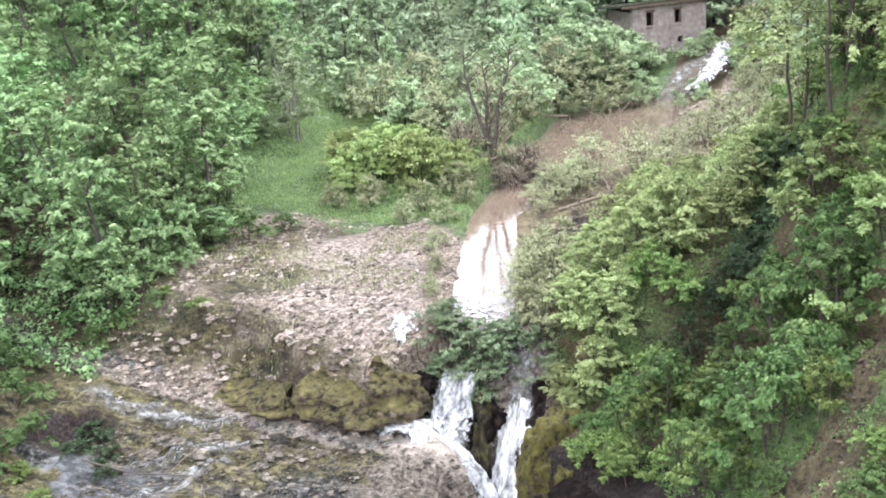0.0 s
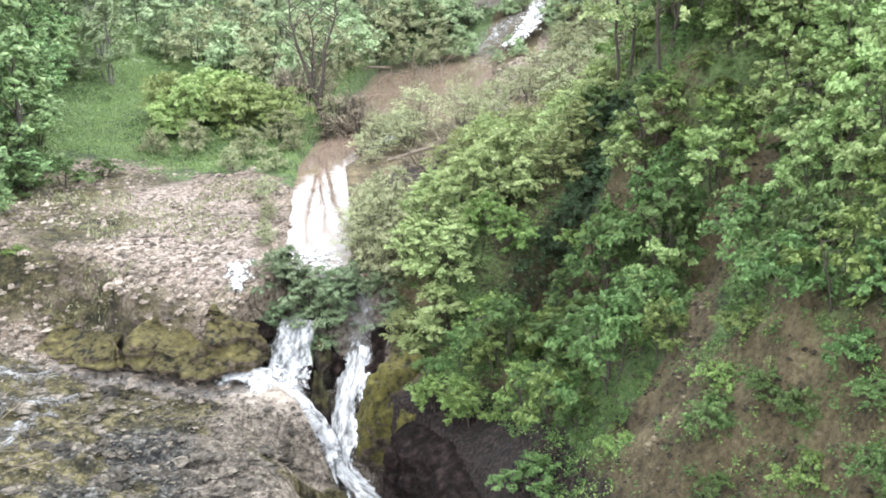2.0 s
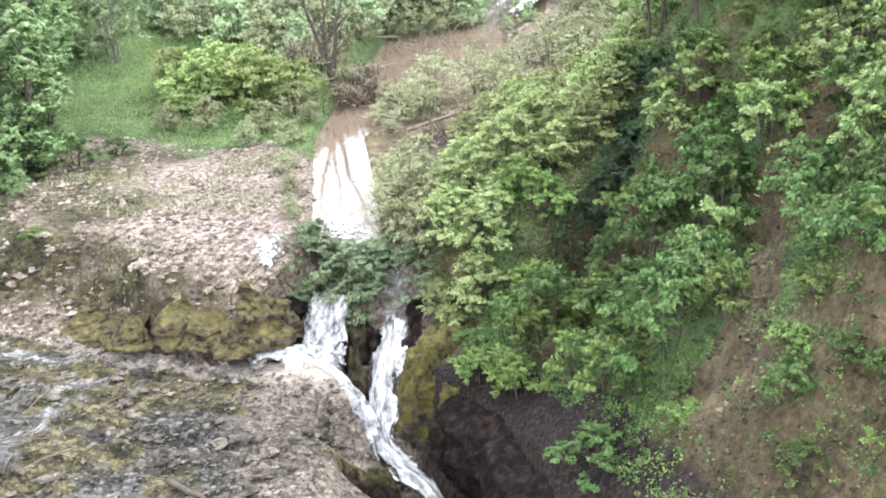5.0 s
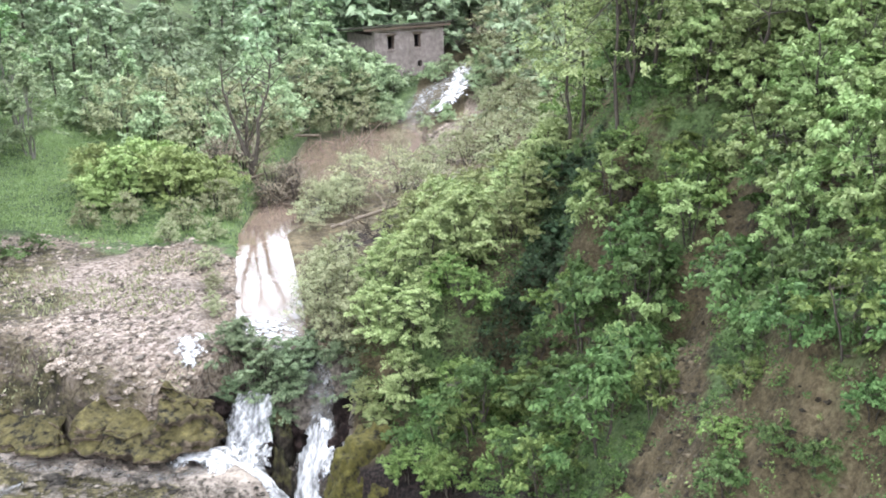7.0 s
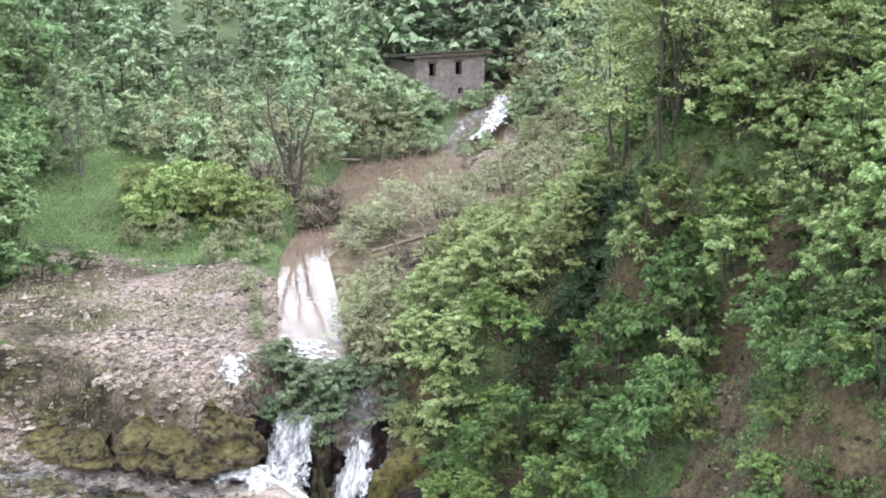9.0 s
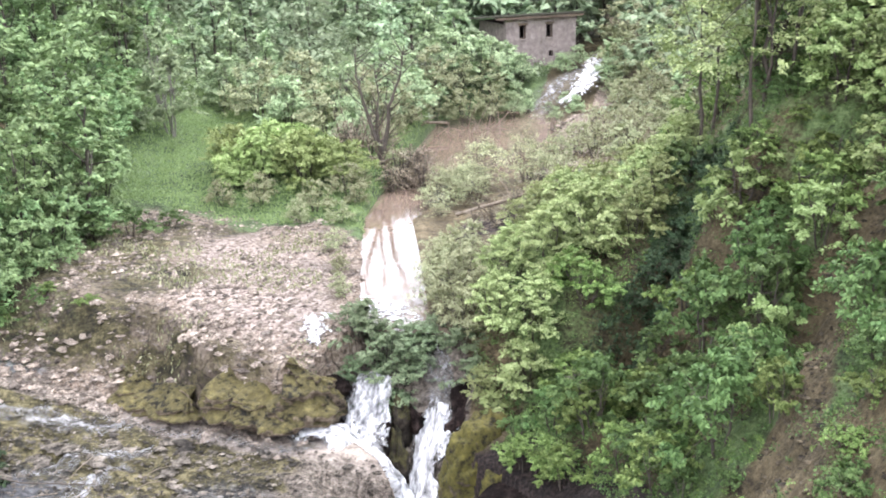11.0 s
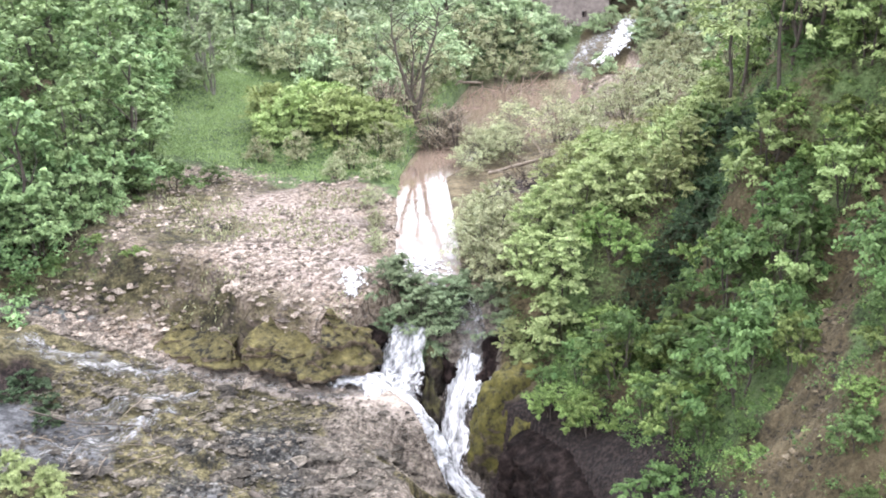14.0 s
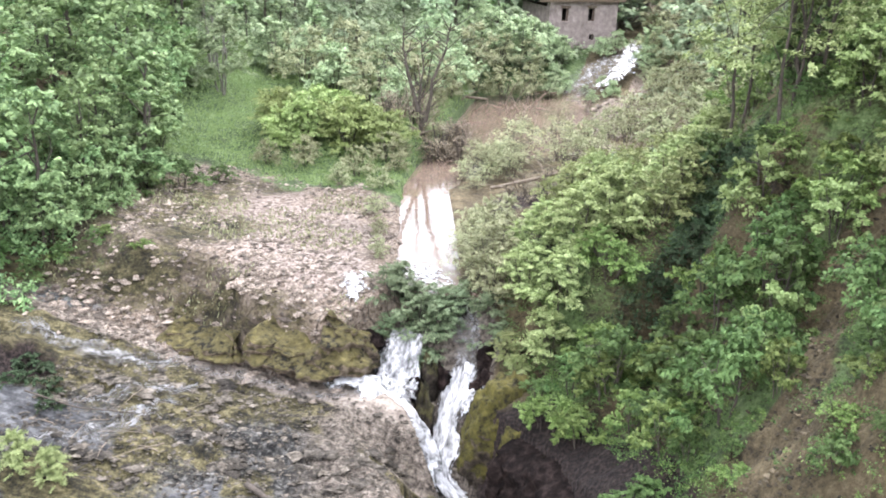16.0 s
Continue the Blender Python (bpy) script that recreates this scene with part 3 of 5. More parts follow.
def sprays_mesh(rng, starts, ends, wides, counts, size, lift=1.0, corners=3):
    """Leaves set along flat leafy shoots that run from starts to ends, widest near the middle."""
    which = np.repeat(np.arange(len(starts)), counts)
    n = len(which)
    a, b = starts[which], ends[which]
    f = rng.random(n) ** 0.7
    axis = b - a
    side = np.cross(axis, (0, 0, 1.0)) + rng.normal(size=(len(which), 3)) * 1e-3
    side /= np.linalg.norm(side, axis=1)[:, None]
    wide = wides[which] * (0.25 + 1.5 * f * (1.05 - f))
    off = rng.uniform(-1, 1, n)
    p = a + axis * f[:, None] + side * (off * wide)[:, None]
    p[:, 2] += 0.28 * wides[which] * (f * (1 - f) * 2 - 0.5 * off**2) + rng.normal(size=n) * wides[which] * 0.12
    nrm = rng.normal(size=(n, 3)) * 0.42 + (0, 0, lift) + 0.25 * axis / (np.linalg.norm(axis, axis=1)[:, None] + 1e-6)
    nrm /= np.linalg.norm(nrm, axis=1)[:, None]
    along = np.cross(nrm, np.cross(axis + side * np.sign(off)[:, None] * np.linalg.norm(axis, axis=1)[:, None] * 0.8 + rng.normal(size=(n, 3)) * 0.2, nrm))
    along /= np.linalg.norm(along, axis=1)[:, None] + 1e-9
    across = np.cross(nrm, along)
    s = size * (0.6 + 0.8 * rng.random(n))[:, None]
    droop = nrm * s * 0.25
    if corners == 3:
        tri = np.stack([p - along * s * 0.45 + across * s * 0.36, p + along * s * 0.6 - droop, p - along * s * 0.4 - across * s * 0.36], 1)
        return tri.reshape(-1, 3), np.arange(3 * n).reshape(-1, 3)
    quad = np.stack([p - along * s * 0.5, p + across * s * 0.32 - droop * 0.2, p + along * s * 0.55 - droop, p - across * s * 0.32 - droop * 0.2], 1)
    return quad.reshape(-1, 3), np.arange(4 * n).reshape(-1, 4)


def make_plant(name, label, category, seed, tall, wide, leaf, leaf_size, clumps=60, per=60, bare=0.15, stems=1, thick=0.08, lean=0.0, flat=0.55, limb=BARK, tone=0.34, corners=4, lobes=8):
    """One tree or shrub at the origin: an Empty with a trunk mesh and a crown mesh."""
    rng = np.random.default_rng(seed)
    root = new(name)
    # crown: lobes of uneven size stacked in a dome, each a burst of flat leafy shoots
    heads = []
    for k in range(lobes):
        f = (k + 0.5) / lobes
        a = 2.4 * k + rng.uniform(-0.7, 0.7)
        h = bare + (1 - bare) * (0.12 + 0.76 * f + rng.uniform(-0.06, 0.06))
        reach = wide * 0.5 * (1.0 - 0.75 * f**1.6) * rng.uniform(0.35, 0.85)
        heads.append((reach * math.cos(a), reach * math.sin(a), tall * h, wide * rng.uniform(0.15, 0.29) * (1.1 - 0.35 * f)))
    heads = np.array(heads)
    pick = np.concatenate([np.arange(lobes), rng.choice(lobes, max(clumps - lobes, 0), p=heads[:, 3] ** 2 / np.sum(heads[:, 3] ** 2))])
    d = rng.normal(size=(len(pick), 3))
    d /= np.linalg.norm(d, axis=1)[:, None]
    d[:, 2] = np.where(d[:, 2] < -0.2, -d[:, 2], d[:, 2])
    hr = heads[pick, 3:4]
    press = np.array([1, 1, min(1.0, 0.9 * tall / wide)])
    start = heads[pick, :3] + d * hr * 0.3 * press
    centres = heads[pick, :3] + d * hr * rng.uniform(0.8, 1.35, (len(pick), 1)) * press
    centres[:, 2] -= 0.22 * hr[:, 0] * (1 - np.abs(d[:, 2]))
    for spot in (start, centres):
        spot[:, 2] = np.clip(spot[:, 2], tall * bare * 0.5 + 0.05, tall * 1.12)
        spot[:, 0] += lean * spot[:, 2]
    co, faces = sprays_mesh(rng, start, centres, hr[:, 0] * (0.2 + 0.3 * flat) * rng.uniform(0.7, 1.2, len(pick)), np.full(len(pick), per), leaf_size, 1.0, corners)
    crown = link_mesh("crown", co, faces, leaf, smooth_faces=False)
    crown.parent = root
    # trunk and limbs
    tco, tf = [], []
    tops = centres[rng.choice(len(centres), min(len(centres), 8 + 2 * stems), replace=False)]
    forks = []
    for k in range(stems):
        a = 2 * math.pi * k / stems + rng.uniform(0, 1)
        foot = np.array([math.cos(a), math.sin(a), 0]) * (0.0 if stems == 1 else wide * 0.05)
        head = np.array([math.cos(a) * wide * 0.18 * (stems > 1), math.sin(a) * wide * 0.18 * (stems > 1), tall * 0.8]) + rng.normal(size=3) * wide * 0.04
        head[0] += lean * head[2]
        line = [foot + (head - foot) * f + rng.normal(size=3) * tall * 0.012 * (f > 0) for f in np.linspace(0, 1, 7)]
        line[0] = line[0] - (0, 0, 0.25)
        tube(tco, tf, line, np.linspace(thick, thick * 0.25, 7), 4 if tall < 3 else 5)
        forks.append(line)
    for k, top in enumerate(tops):
        line = forks[k % stems]
        start = line[2 + k % 4]
        middle = (start + top) / 2 + np.array([0, 0, 0.06 * tall]) + rng.normal(size=3) * 0.05 * wide
        tube(tco, tf, [start, middle, top], [thick * tone, thick * tone * 0.55, thick * 0.08], 3)
    trunk = link_mesh("brushwood" if stems > 2 else "trunk", np.array(tco), np.array(tf), limb)
    if stems > 2:
        tagged(trunk, kind="stuff")
    trunk.parent = root
    return tagged(root, label, category)


PLACED = {}


def plant(proto, x, y, scale=1.0, turn=None, sink=0.05, group="", label="", squash=1.0):
    """Stands a copy of a plant on the ground; the first one is the prototype itself."""
    rng = random.Random(int(x * 977 + y * 131 + 7))
    turn = rng.uniform(0, 360) if turn is None else turn
    z = max(z_at(x, y), 0.0) if y > 28.5 and x < 0 else z_at(x, y)
    m = pose(x, y, z - sink, 0, 0, turn) @ Matrix.Diagonal((scale, scale, scale * squash, 1))
    if proto not in PLACED:
        PLACED[proto] = 1
        proto.matrix_basis = m
        ob = proto
    else:
        base = proto.scale.copy()
        proto.scale = (1, 1, 1)
        ob = copy_thing(proto, m)
        proto.scale = base
    return tagged(ob, label, "", group)


# ---- running water ----
ribbon("waterfall_left", [(-6.6, 27.1, -1.05, 0.55), (-6.65, 26.6, -1.5, 0.7), (-6.75, 26.15, -1.95, 0.85), (-6.9, 25.75, -2.28, 1.0), (-7.0, 25.35, -2.45, 1.1), (-7.0, 24.95, -2.6, 0.9)], TUMBLE, "white water tumbling over a rock step", 0.16, 2)
ribbon("waterfall_basin", [(x, y, max(z_at(x, y) + 0.12, z), w) for x, y, z, w in ((-8.7, 24.9, -2.3, 0.18), (-8.1, 25.05, -2.34, 0.35), (-7.5, 25.2, -2.3, 0.62), (-6.9, 25.15, -2.36, 0.8), (-6.3, 25.0, -2.62, 0.66), (-5.85, 24.9, -3.05, 0.5), (-5.5, 24.8, -3.6, 0.42), (-5.2, 24.6, -4.15, 0.4), (-4.95, 24.35, -4.4, 0.36))], FROTH, "churning white water at the foot of the fall", 0.2, 21)
ribbon("waterfall_apron", [(-7.1, 25.85, -2.12, 0.5), (-7.2, 25.5, -2.25, 0.7), (-7.3, 25.1, -2.38, 0.85), (-7.2, 24.75, -2.55, 0.8)], BROKEN, "splashing white apron of the fall", 0.2, 41)
ribbon("waterfall_right", [(-4.75, 26.95, -1.75, 0.3), (-4.8, 26.6, -2.15, 0.5), (-4.85, 26.2, -2.65, 0.7), (-5.0, 25.75, -3.35, 0.52), (-5.02, 25.0, -4.1, 0.46), (-4.75, 24.3, -4.5, 0.46), (-4.2, 23.85, -4.8, 0.42), (-3.4, 23.4, -5.15, 0.36), (-2.8, 23.0, -5.55, 0.34), (-2.35, 22.4, -6.15, 0.34), (-1.6, 20.8, -6.85, 0.45), (-0.4, 18, -7.3, 0.6), (1.0, 14, -7.6, 0.8)], FOAM, "white water falling through a narrow rock cleft", seed=5)
ribbon("waterfall_strand", [(-3.75, 27.0, -1.75, 0.3), (-3.85, 26.65, -2.1, 0.4), (-4.15, 26.35, -2.4, 0.5), (-4.4, 26.05, -2.7, 0.5), (-4.75, 25.75, -3.1, 0.35)], BROKEN, "broken strand of water over black rocks", seed=33)
ribbon("waterfall_upper", [(-2.2, 72, 2.6, 0.5), (-2.4, 70, 2.4, 0.8), (-2.6, 68.3, 1.8, 1.0), (-3.0, 66.9, 1.2, 0.9), (-3.6, 65.6, 0.75, 0.6), (-4.4, 64.6, 0.5, 0.5)], BROKEN, "white cascade beside the stone mill", seed=8)
ribbon("waterfall_upper_side", [(x, y, z_at(x, y) + 0.35, w) for x, y, w in ((-3.1, 70.2, 0.5), (-3.8, 69.2, 0.9), (-4.4, 68.0, 1.1), (-5.0, 66.8, 1.0), (-5.5, 65.4, 0.8), (-5.6, 64.0, 0.6))], RAPID, "hazy white strand of the upper cascade", seed=28)
ribbon("waterfall_upper_foot", [(-4.4, 64.6, 0.55, 0.5), (-5.2, 63.2, 0.25, 0.6), (-5.5, 61.8, 0.04, 0.6)], THIN, "broken white water entering the pool", seed=18)


def stream(name, points, width, label, seed, material=THIN):
    """A shallow run of water that follows the rock."""
    dense = []
    for (ax, ay), (bx, by) in zip(points, points[1:]):
        dense += [(ax + (bx - ax) * f, ay + (by - ay) * f) for f in (0, 0.25, 0.5, 0.75)]
    dense.append(points[-1])
    path = [(x, y, z_at(x, y) + 0.05, width) for x, y in dense]
    return ribbon(name, path, material, label, 0.02, seed, 11)


ribbon("waterfall_side", [(x, y, z_at(x, y) + 0.14, w) for x, y, w in ((-8.8, 28.6, 0.45), (-8.75, 28.1, 0.5), (-8.6, 27.6, 0.5), (-8.5, 27.1, 0.4), (-8.4, 26.7, 0.25))], BROKEN, "small white spill over the pool rim", 0.05, 9, 9)
ribbon("stream_lip", [(-8.2, 30.6, 0.05, 0.5), (-7.2, 30.0, 0.05, 0.8), (-6.4, 29.4, 0.05, 0.8), (-5.8, 28.9, 0.02, 0.6)], BROKEN, "rippled water gathering at the lip of the fall", 0.03, 45)
ribbon("waterfall_rim", [(-5.8, 29.2, 0.02, 0.4), (-5.2, 28.5, 0.0, 0.45), (-4.75, 27.9, -0.55, 0.5), (-4.5, 27.35, -1.25, 0.65), (-4.45, 26.95, -1.75, 0.7), (-4.5, 26.6, -2.15, 0.6), (-4.6, 26.3, -2.5, 0.5)], RAPID, "thin grey water sliding over the pool rim", 0.05, 12)
stream("stream_seam", [(-15.0, 25.3), (-13, 25.15), (-11.5, 24.85), (-10, 24.6), (-8.6, 24.35), (-7.3, 24.9)], 0.4, "shallow water running along a rock seam", 3)
stream("stream_slab", [(-19.4, 25.7), (-17.4, 25.1), (-16.2, 24.75), (-15.2, 24.8), (-14.3, 25.05), (-13.4, 25.1)], 0.75, "small white rapids over the wet slab", 4, RAPID)
stream("stream_left", [(-16.6, 22.2), (-15.4, 22.8), (-14.5, 23.4), (-13.4, 24.0), (-12.5, 24.3)], 0.7, "thin sheet of water over the slab", 6, RAPID)
stream("stream_low", [(-16.4, 20.2), (-15.6, 20.8), (-14.7, 21.5), (-13.8, 22.0), (-13.5, 22.7), (-13.3, 23.6)], 0.7, "thin trickle of water on wet rock", 7, RAPID)


# ---- rocks ----
def make_rock(name, label, x, y, z, hx, hy, hz, seed, material, turn=0.0, detail=4, jag=0.28, block=2.0):
    bm = bmesh.new()
    bmesh.ops.create_icosphere(bm, subdivisions=detail, radius=1.0)
    off = Vector((seed * 7.3, seed * 3.1, seed * 1.7))
    for v in bm.verts:
        d = v.co.copy()
        k = 1 + jag * noise.noise(d * 1.1 + off) + jag * 0.55 * noise.noise(d * 2.7 + off) + jag * 0.35 * noise.noise(d * 6.5 + off) + jag * 0.2 * noise.noise(Vector((d.x * 9, d.y * 9, d.z * 22)) + off)
        k /= (abs(d.x) ** block + abs(d.y) ** block + abs(d.z) ** block) ** (1 / block)
        ledge = round((d.z * k) * 4.5) / 4.5
        v.co = Vector((d.x * k * hx, d.y * k * hy, (0.55 * d.z * k + 0.45 * ledge) * hz))
    for f in bm.faces:
        f.smooth = detail > 2
    me = bpy.data.meshes.new(name)
    bm.to_mesh(me)
    bm.free()
    me.materials.append(material)
    ob = new(name, me)
    ob.matrix_basis = pose(x, y, z, 0, 0, turn)
    return tagged(ob, label, "rock")


def rock_ledge(label, line, high, deep, seed, n=150):
    """A layered rock bank with an undercut foot, swept along its foot line and closed at both ends."""
    p = np.array(line, float)
    arc = np.concatenate([[0], np.cumsum(np.hypot(*np.diff(p, axis=0).T))])
    a = np.linspace(0, arc[-1], n)
    px, py = np.interp(a, arc, p[:, 0]), np.interp(a, arc, p[:, 1])
    kernel = np.ones(9) / 9
    px, py = (np.convolve(np.pad(v, 4, mode="edge"), kernel, "valid") for v in (px, py))
    d = np.stack([np.gradient(px), np.gradient(py)], -1)
    d /= np.linalg.norm(d, axis=1)[:, None]
    # profile: inward distance and height, from under the foot over the brow to the top
    v = np.linspace(0, 1, 70)
    inn = np.interp(v, [0, 0.07, 0.16, 0.25, 0.38, 0.5, 0.62, 0.8, 1], [0.75, 0.7, 0.5, -0.12, -0.15, 0.08, 0.4, 0.72, 1.0])
    up = np.interp(v, [0, 0.07, 0.16, 0.25, 0.38, 0.5, 0.62, 0.8, 1], [-0.25, -0.04, 0.14, 0.22, 0.48, 0.72, 0.88, 0.95, 0.5])
    ends = np.minimum(smooth(-0.2, 0.6, a), smooth(arc[-1] + 0.1, arc[-1] - 0.4, a))
    A, V = a[:, None] + 0 * v, v[None] + 0 * a[:, None]
    wave = 0.75 + 0.5 * (fbm(a * 0.45, 0 * a, 3, seed) + 0.5)
    hh = high * wave * (0.25 + 0.75 * ends)
    zz = -2.34 + hh[:, None] * up[None]
    layer = fbm(A * 0.5, zz * 4.5, 3, seed + 3)
    knob = fbm(A * 1.6, zz * 1.8 + V * 2, 4, seed + 5)
    crack = np.maximum(0, np.abs(fbm(A * 1.1, V * 2.0, 2, seed + 7)) * -6 + 0.5)
    out = 0.38 * layer + 0.34 * knob - 0.4 * crack + 0.16 * fbm(A * 5, zz * 6 + V * 3, 3, seed + 9)
    reach = inn[None] * (0.55 + np.where(inn > 0.3, deep, 0.55))[None] * (0.35 + 0.65 * ends[:, None]) + 0.35 * (1 - ends[:, None]) - out * smooth(0.0, 0.12, V) * (0.3 + 0.7 * smooth(0.9, 0.5, V))
    ob = sheet("rock_ledge", px[:, None] - d[:, 1:2] * reach, py[:, None] + d[:, 0:1] * reach, zz + 0.26 * knob * smooth(0.4, 0.7, V) + 0.1 * layer * smooth(0.5, 0.9, V), MOSSY)
    return tagged(ob, label, "rock ledge", kind="structure")


rock_ledge("mossy bank of layered rock with a dark undercut foot", [(-11.75, 25.45), (-11.3, 25.2), (-10.6, 25.0), (-9.6, 24.75), (-8.9, 24.72), (-8.2, 24.95), (-7.75, 25.45), (-7.6, 26.2), (-7.7, 26.9)], 1.66, 1.25, 201)
rock_ledge("low mossy rock bank above a pale water channel", [(-15.1, 26.1), (-14.3, 25.8), (-13.4, 25.62), (-12.5, 25.42), (-11.85, 25.4), (-11.6, 25.75)], 1.15, 0.9, 231, 110)
make_rock("boulder", "dark wet rock splitting the waterfall", -5.7, 26.5, -2.35, 0.34, 0.45, 0.75, 4, WET_ROCK, 0, 4, 0.5)
make_rock("boulder", "dark wet rock pillar between the two falls", -5.72, 25.7, -3.3, 0.27, 0.6, 0.95, 5, WET_ROCK, 20, 4, 0.5)
make_rock("boulder", "black wet rock at the head of the fall", -3.95, 27.1, -1.9, 0.4, 0.45, 0.7, 6, DARK_ROCK, 0, 4, 0.5)
make_rock("boulder", "black wet stone in the white water", -3.75, 26.35, -2.5, 0.22, 0.25, 0.3, 16, DARK_ROCK, 0, 3, 0.5)
make_rock("boulder", "black wet rock at the top of the white water", -7.75, 26.7, -1.5, 0.4, 0.4, 0.5, 7, DARK_ROCK, 0, 4, 0.5)
make_rock("boulder", "moss-topped rock shoulder beside the cleft", -3.1, 24.75, -3.0, 1.2, 1.0, 1.7, 8, OLIVE_ROCK, 35, 5, 0.3)
make_rock("boulder", "moss-topped rock at the gorge rim", -2.0, 23.8, -3.3, 1.1, 0.9, 1.4, 18, OLIVE_ROCK, 40, 5, 0.32)


def gorge_wall():
    """The dark bulging rock face on the bank side of the gorge."""
    u = np.linspace(0, 1, 120)
    v = np.linspace(0, 1, 60)
    yy = 23.3 - 9.0 * u
    xx = river_right(yy) + 0.25
    low = river_bed(yy) - 0.4
    high = np.interp(yy, [10, 18, 22, 26], [-2.6, -2.3, -1.75, -1.7])
    d = np.stack([np.gradient(xx), np.gradient(yy)], -1)
    d /= np.linalg.norm(d, axis=1)[:, None]
    nx, ny = d[:, 1], -d[:, 0]
    arc = np.cumsum(np.hypot(np.gradient(xx), np.gradient(yy)))
    zz = low[:, None] + (high - low)[:, None] * v[None]
    a = arc[:, None] + 0 * zz
    out = 0.75 * fbm(a * 0.5, zz * 0.55, 3, 71) + 0.5 * np.abs(fbm(a * 1.1, zz * 2.2, 4, 73)) + 0.1 * fbm(a * 4, zz * 5, 3, 75)
    out = 0.18 + out + 0.35 * smooth(0.2, 0.75, v)[None] - 1.5 * smooth(0.86, 1.0, v)[None]
    sign = np.sign(nx * -1)
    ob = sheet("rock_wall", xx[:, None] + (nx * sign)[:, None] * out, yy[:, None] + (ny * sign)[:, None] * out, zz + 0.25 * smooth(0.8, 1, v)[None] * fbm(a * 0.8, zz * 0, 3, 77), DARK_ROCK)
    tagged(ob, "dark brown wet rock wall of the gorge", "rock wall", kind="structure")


gorge_wall()
for x, y, z, r in ((-4.0, 26.45, -2.2, 0.3), (-5.4, 26.5, -2.2, 0.3), (-7.85, 26.3, -1.7, 0.28), (-6.2, 26.0, -2.3, 0.26)):
    make_rock("boulder", "small black stone in the white water", x, y, z, r, r * 0.8, r * 1.2, 30 + x, DARK_ROCK, 40 * x, 3, 0.9, 3.5)
make_rock("boulder", "pale block at the lip of the plunge pool", -3.9, 20.9, -4.7, 0.6, 0.4, 0.4, 12, STONE, 15)
make_rock("boulder", "dark block standing on the rock shelf", -11.1, 25.9 + 0.9, -0.35, 0.42, 0.28, 0.25, 13, DARK_ROCK, 20, 3)


FLAKE = rock_material("wet_rock_flake", (0.02, 0.017, 0.013), (0.09, 0.078, 0.062), (0.2, 0.178, 0.15))
CLOD = rock_material("brown_earth_clod", (0.012, 0.009, 0.005), (0.06, 0.047, 0.029), (0.15, 0.125, 0.085))


def rubble(name, label, count, pick, lo, hi, seed, material, thick=(0.25, 0.5), grade=2.5):
    """Loose stones, joined, on the ground."""
    rng = np.random.default_rng(seed)
    base = np.array([(1, 0, 0), (0, 1, 0), (-1, 0, 0), (0, -1, 0), (0.3, 0.2, 1), (-0.2, -0.3, 0.9), (0, 0, -1)], float)
    tri = np.array([(0, 1, 4), (1, 2, 4), (2, 5, 4), (2, 3, 5), (3, 0, 5), (0, 4, 5), (1, 0, 6), (2, 1, 6), (3, 2, 6), (0, 3, 6)])
    spots = pick(rng, count)
    n = len(spots)
    size = lo + (hi - lo) * rng.random(n) ** grade
    turn = rng.uniform(0, 6.28, n)
    co = base[None] * (1 + 0.35 * rng.normal(size=(n, len(base), 1)).clip(-1, 1))
    co = co * (size[:, None] * np.stack([np.ones(n), rng.uniform(0.5, 0.9, n), rng.uniform(*thick, n)], -1))[:, None]
    c, s = np.cos(turn)[:, None], np.sin(turn)[:, None]
    co = np.stack([co[..., 0] * c - co[..., 1] * s, co[..., 0] * s + co[..., 1] * c, co[..., 2]], -1)
    z = height(spots[:, 0], spots[:, 1])
    co += np.stack([spots[:, 0], spots[:, 1], z + size * 0.1], -1)[:, None]
    faces = (tri[None] + (np.arange(n) * len(base))[:, None, None]).reshape(-1, 3)
    ob = link_mesh(name, co.reshape(-1, 3), faces, material, smooth_faces=False)
    return tagged(ob, label, "stones", kind="stuff")


def on_shelf(rng, n):
    p = np.stack([rng.uniform(-19, -7.6, n), rng.uniform(25.4, 39, n)], -1)
    keep = (p[:, 0] < river_left(p[:, 1]) - 0.1) & (p[:, 1] > seam_line(p[:, 0]) + 0.6) & (rng.random(n) < smooth(-0.35, 0.2, fbm(p[:, 0] * 0.5, p[:, 1] * 0.5, 3, 31)))
    return p[keep]


def on_seam(rng, n):
    x = rng.uniform(-20, -8, n)
    return np.stack([x, seam_line(x) + rng.normal(0.5, 0.5, n)], -1)


def on_slab(rng, n):
    x = rng.uniform(-17, -5.5, n)
    return np.stack([x, seam_line(x) - 0.3 - 6 * rng.random(n)], -1)


def on_cracks(rng, n):
    x = rng.uniform(-16.5, -6, 6 * n)
    p = np.stack([x, seam_line(x) - 0.5 - 5.5 * rng.random(6 * n)], -1)
    return p[np.abs(fbm(p[:, 0] * 0.45 + 0.2 * p[:, 1], p[:, 1] * 0.7, 3, 15) + 0.02) < 0.035][:n]


def on_bank(rng, n):
    p = np.stack([rng.uniform(2, 9, n), rng.uniform(11, 24, n)], -1)
    return p[rng.random(n) < 0.25 + 0.75 * bare_earth(p[:, 0], p[:, 1])]


def on_gravel(rng, n):
    p = np.stack([rng.uniform(-5, 2.5, n), rng.uniform(46, 64, n)], -1)
    return p[(p[:, 0] > river_right(p[:, 1]) - 0.1) & (p[:, 0] < river_right(p[:, 1]) + 3.4)]


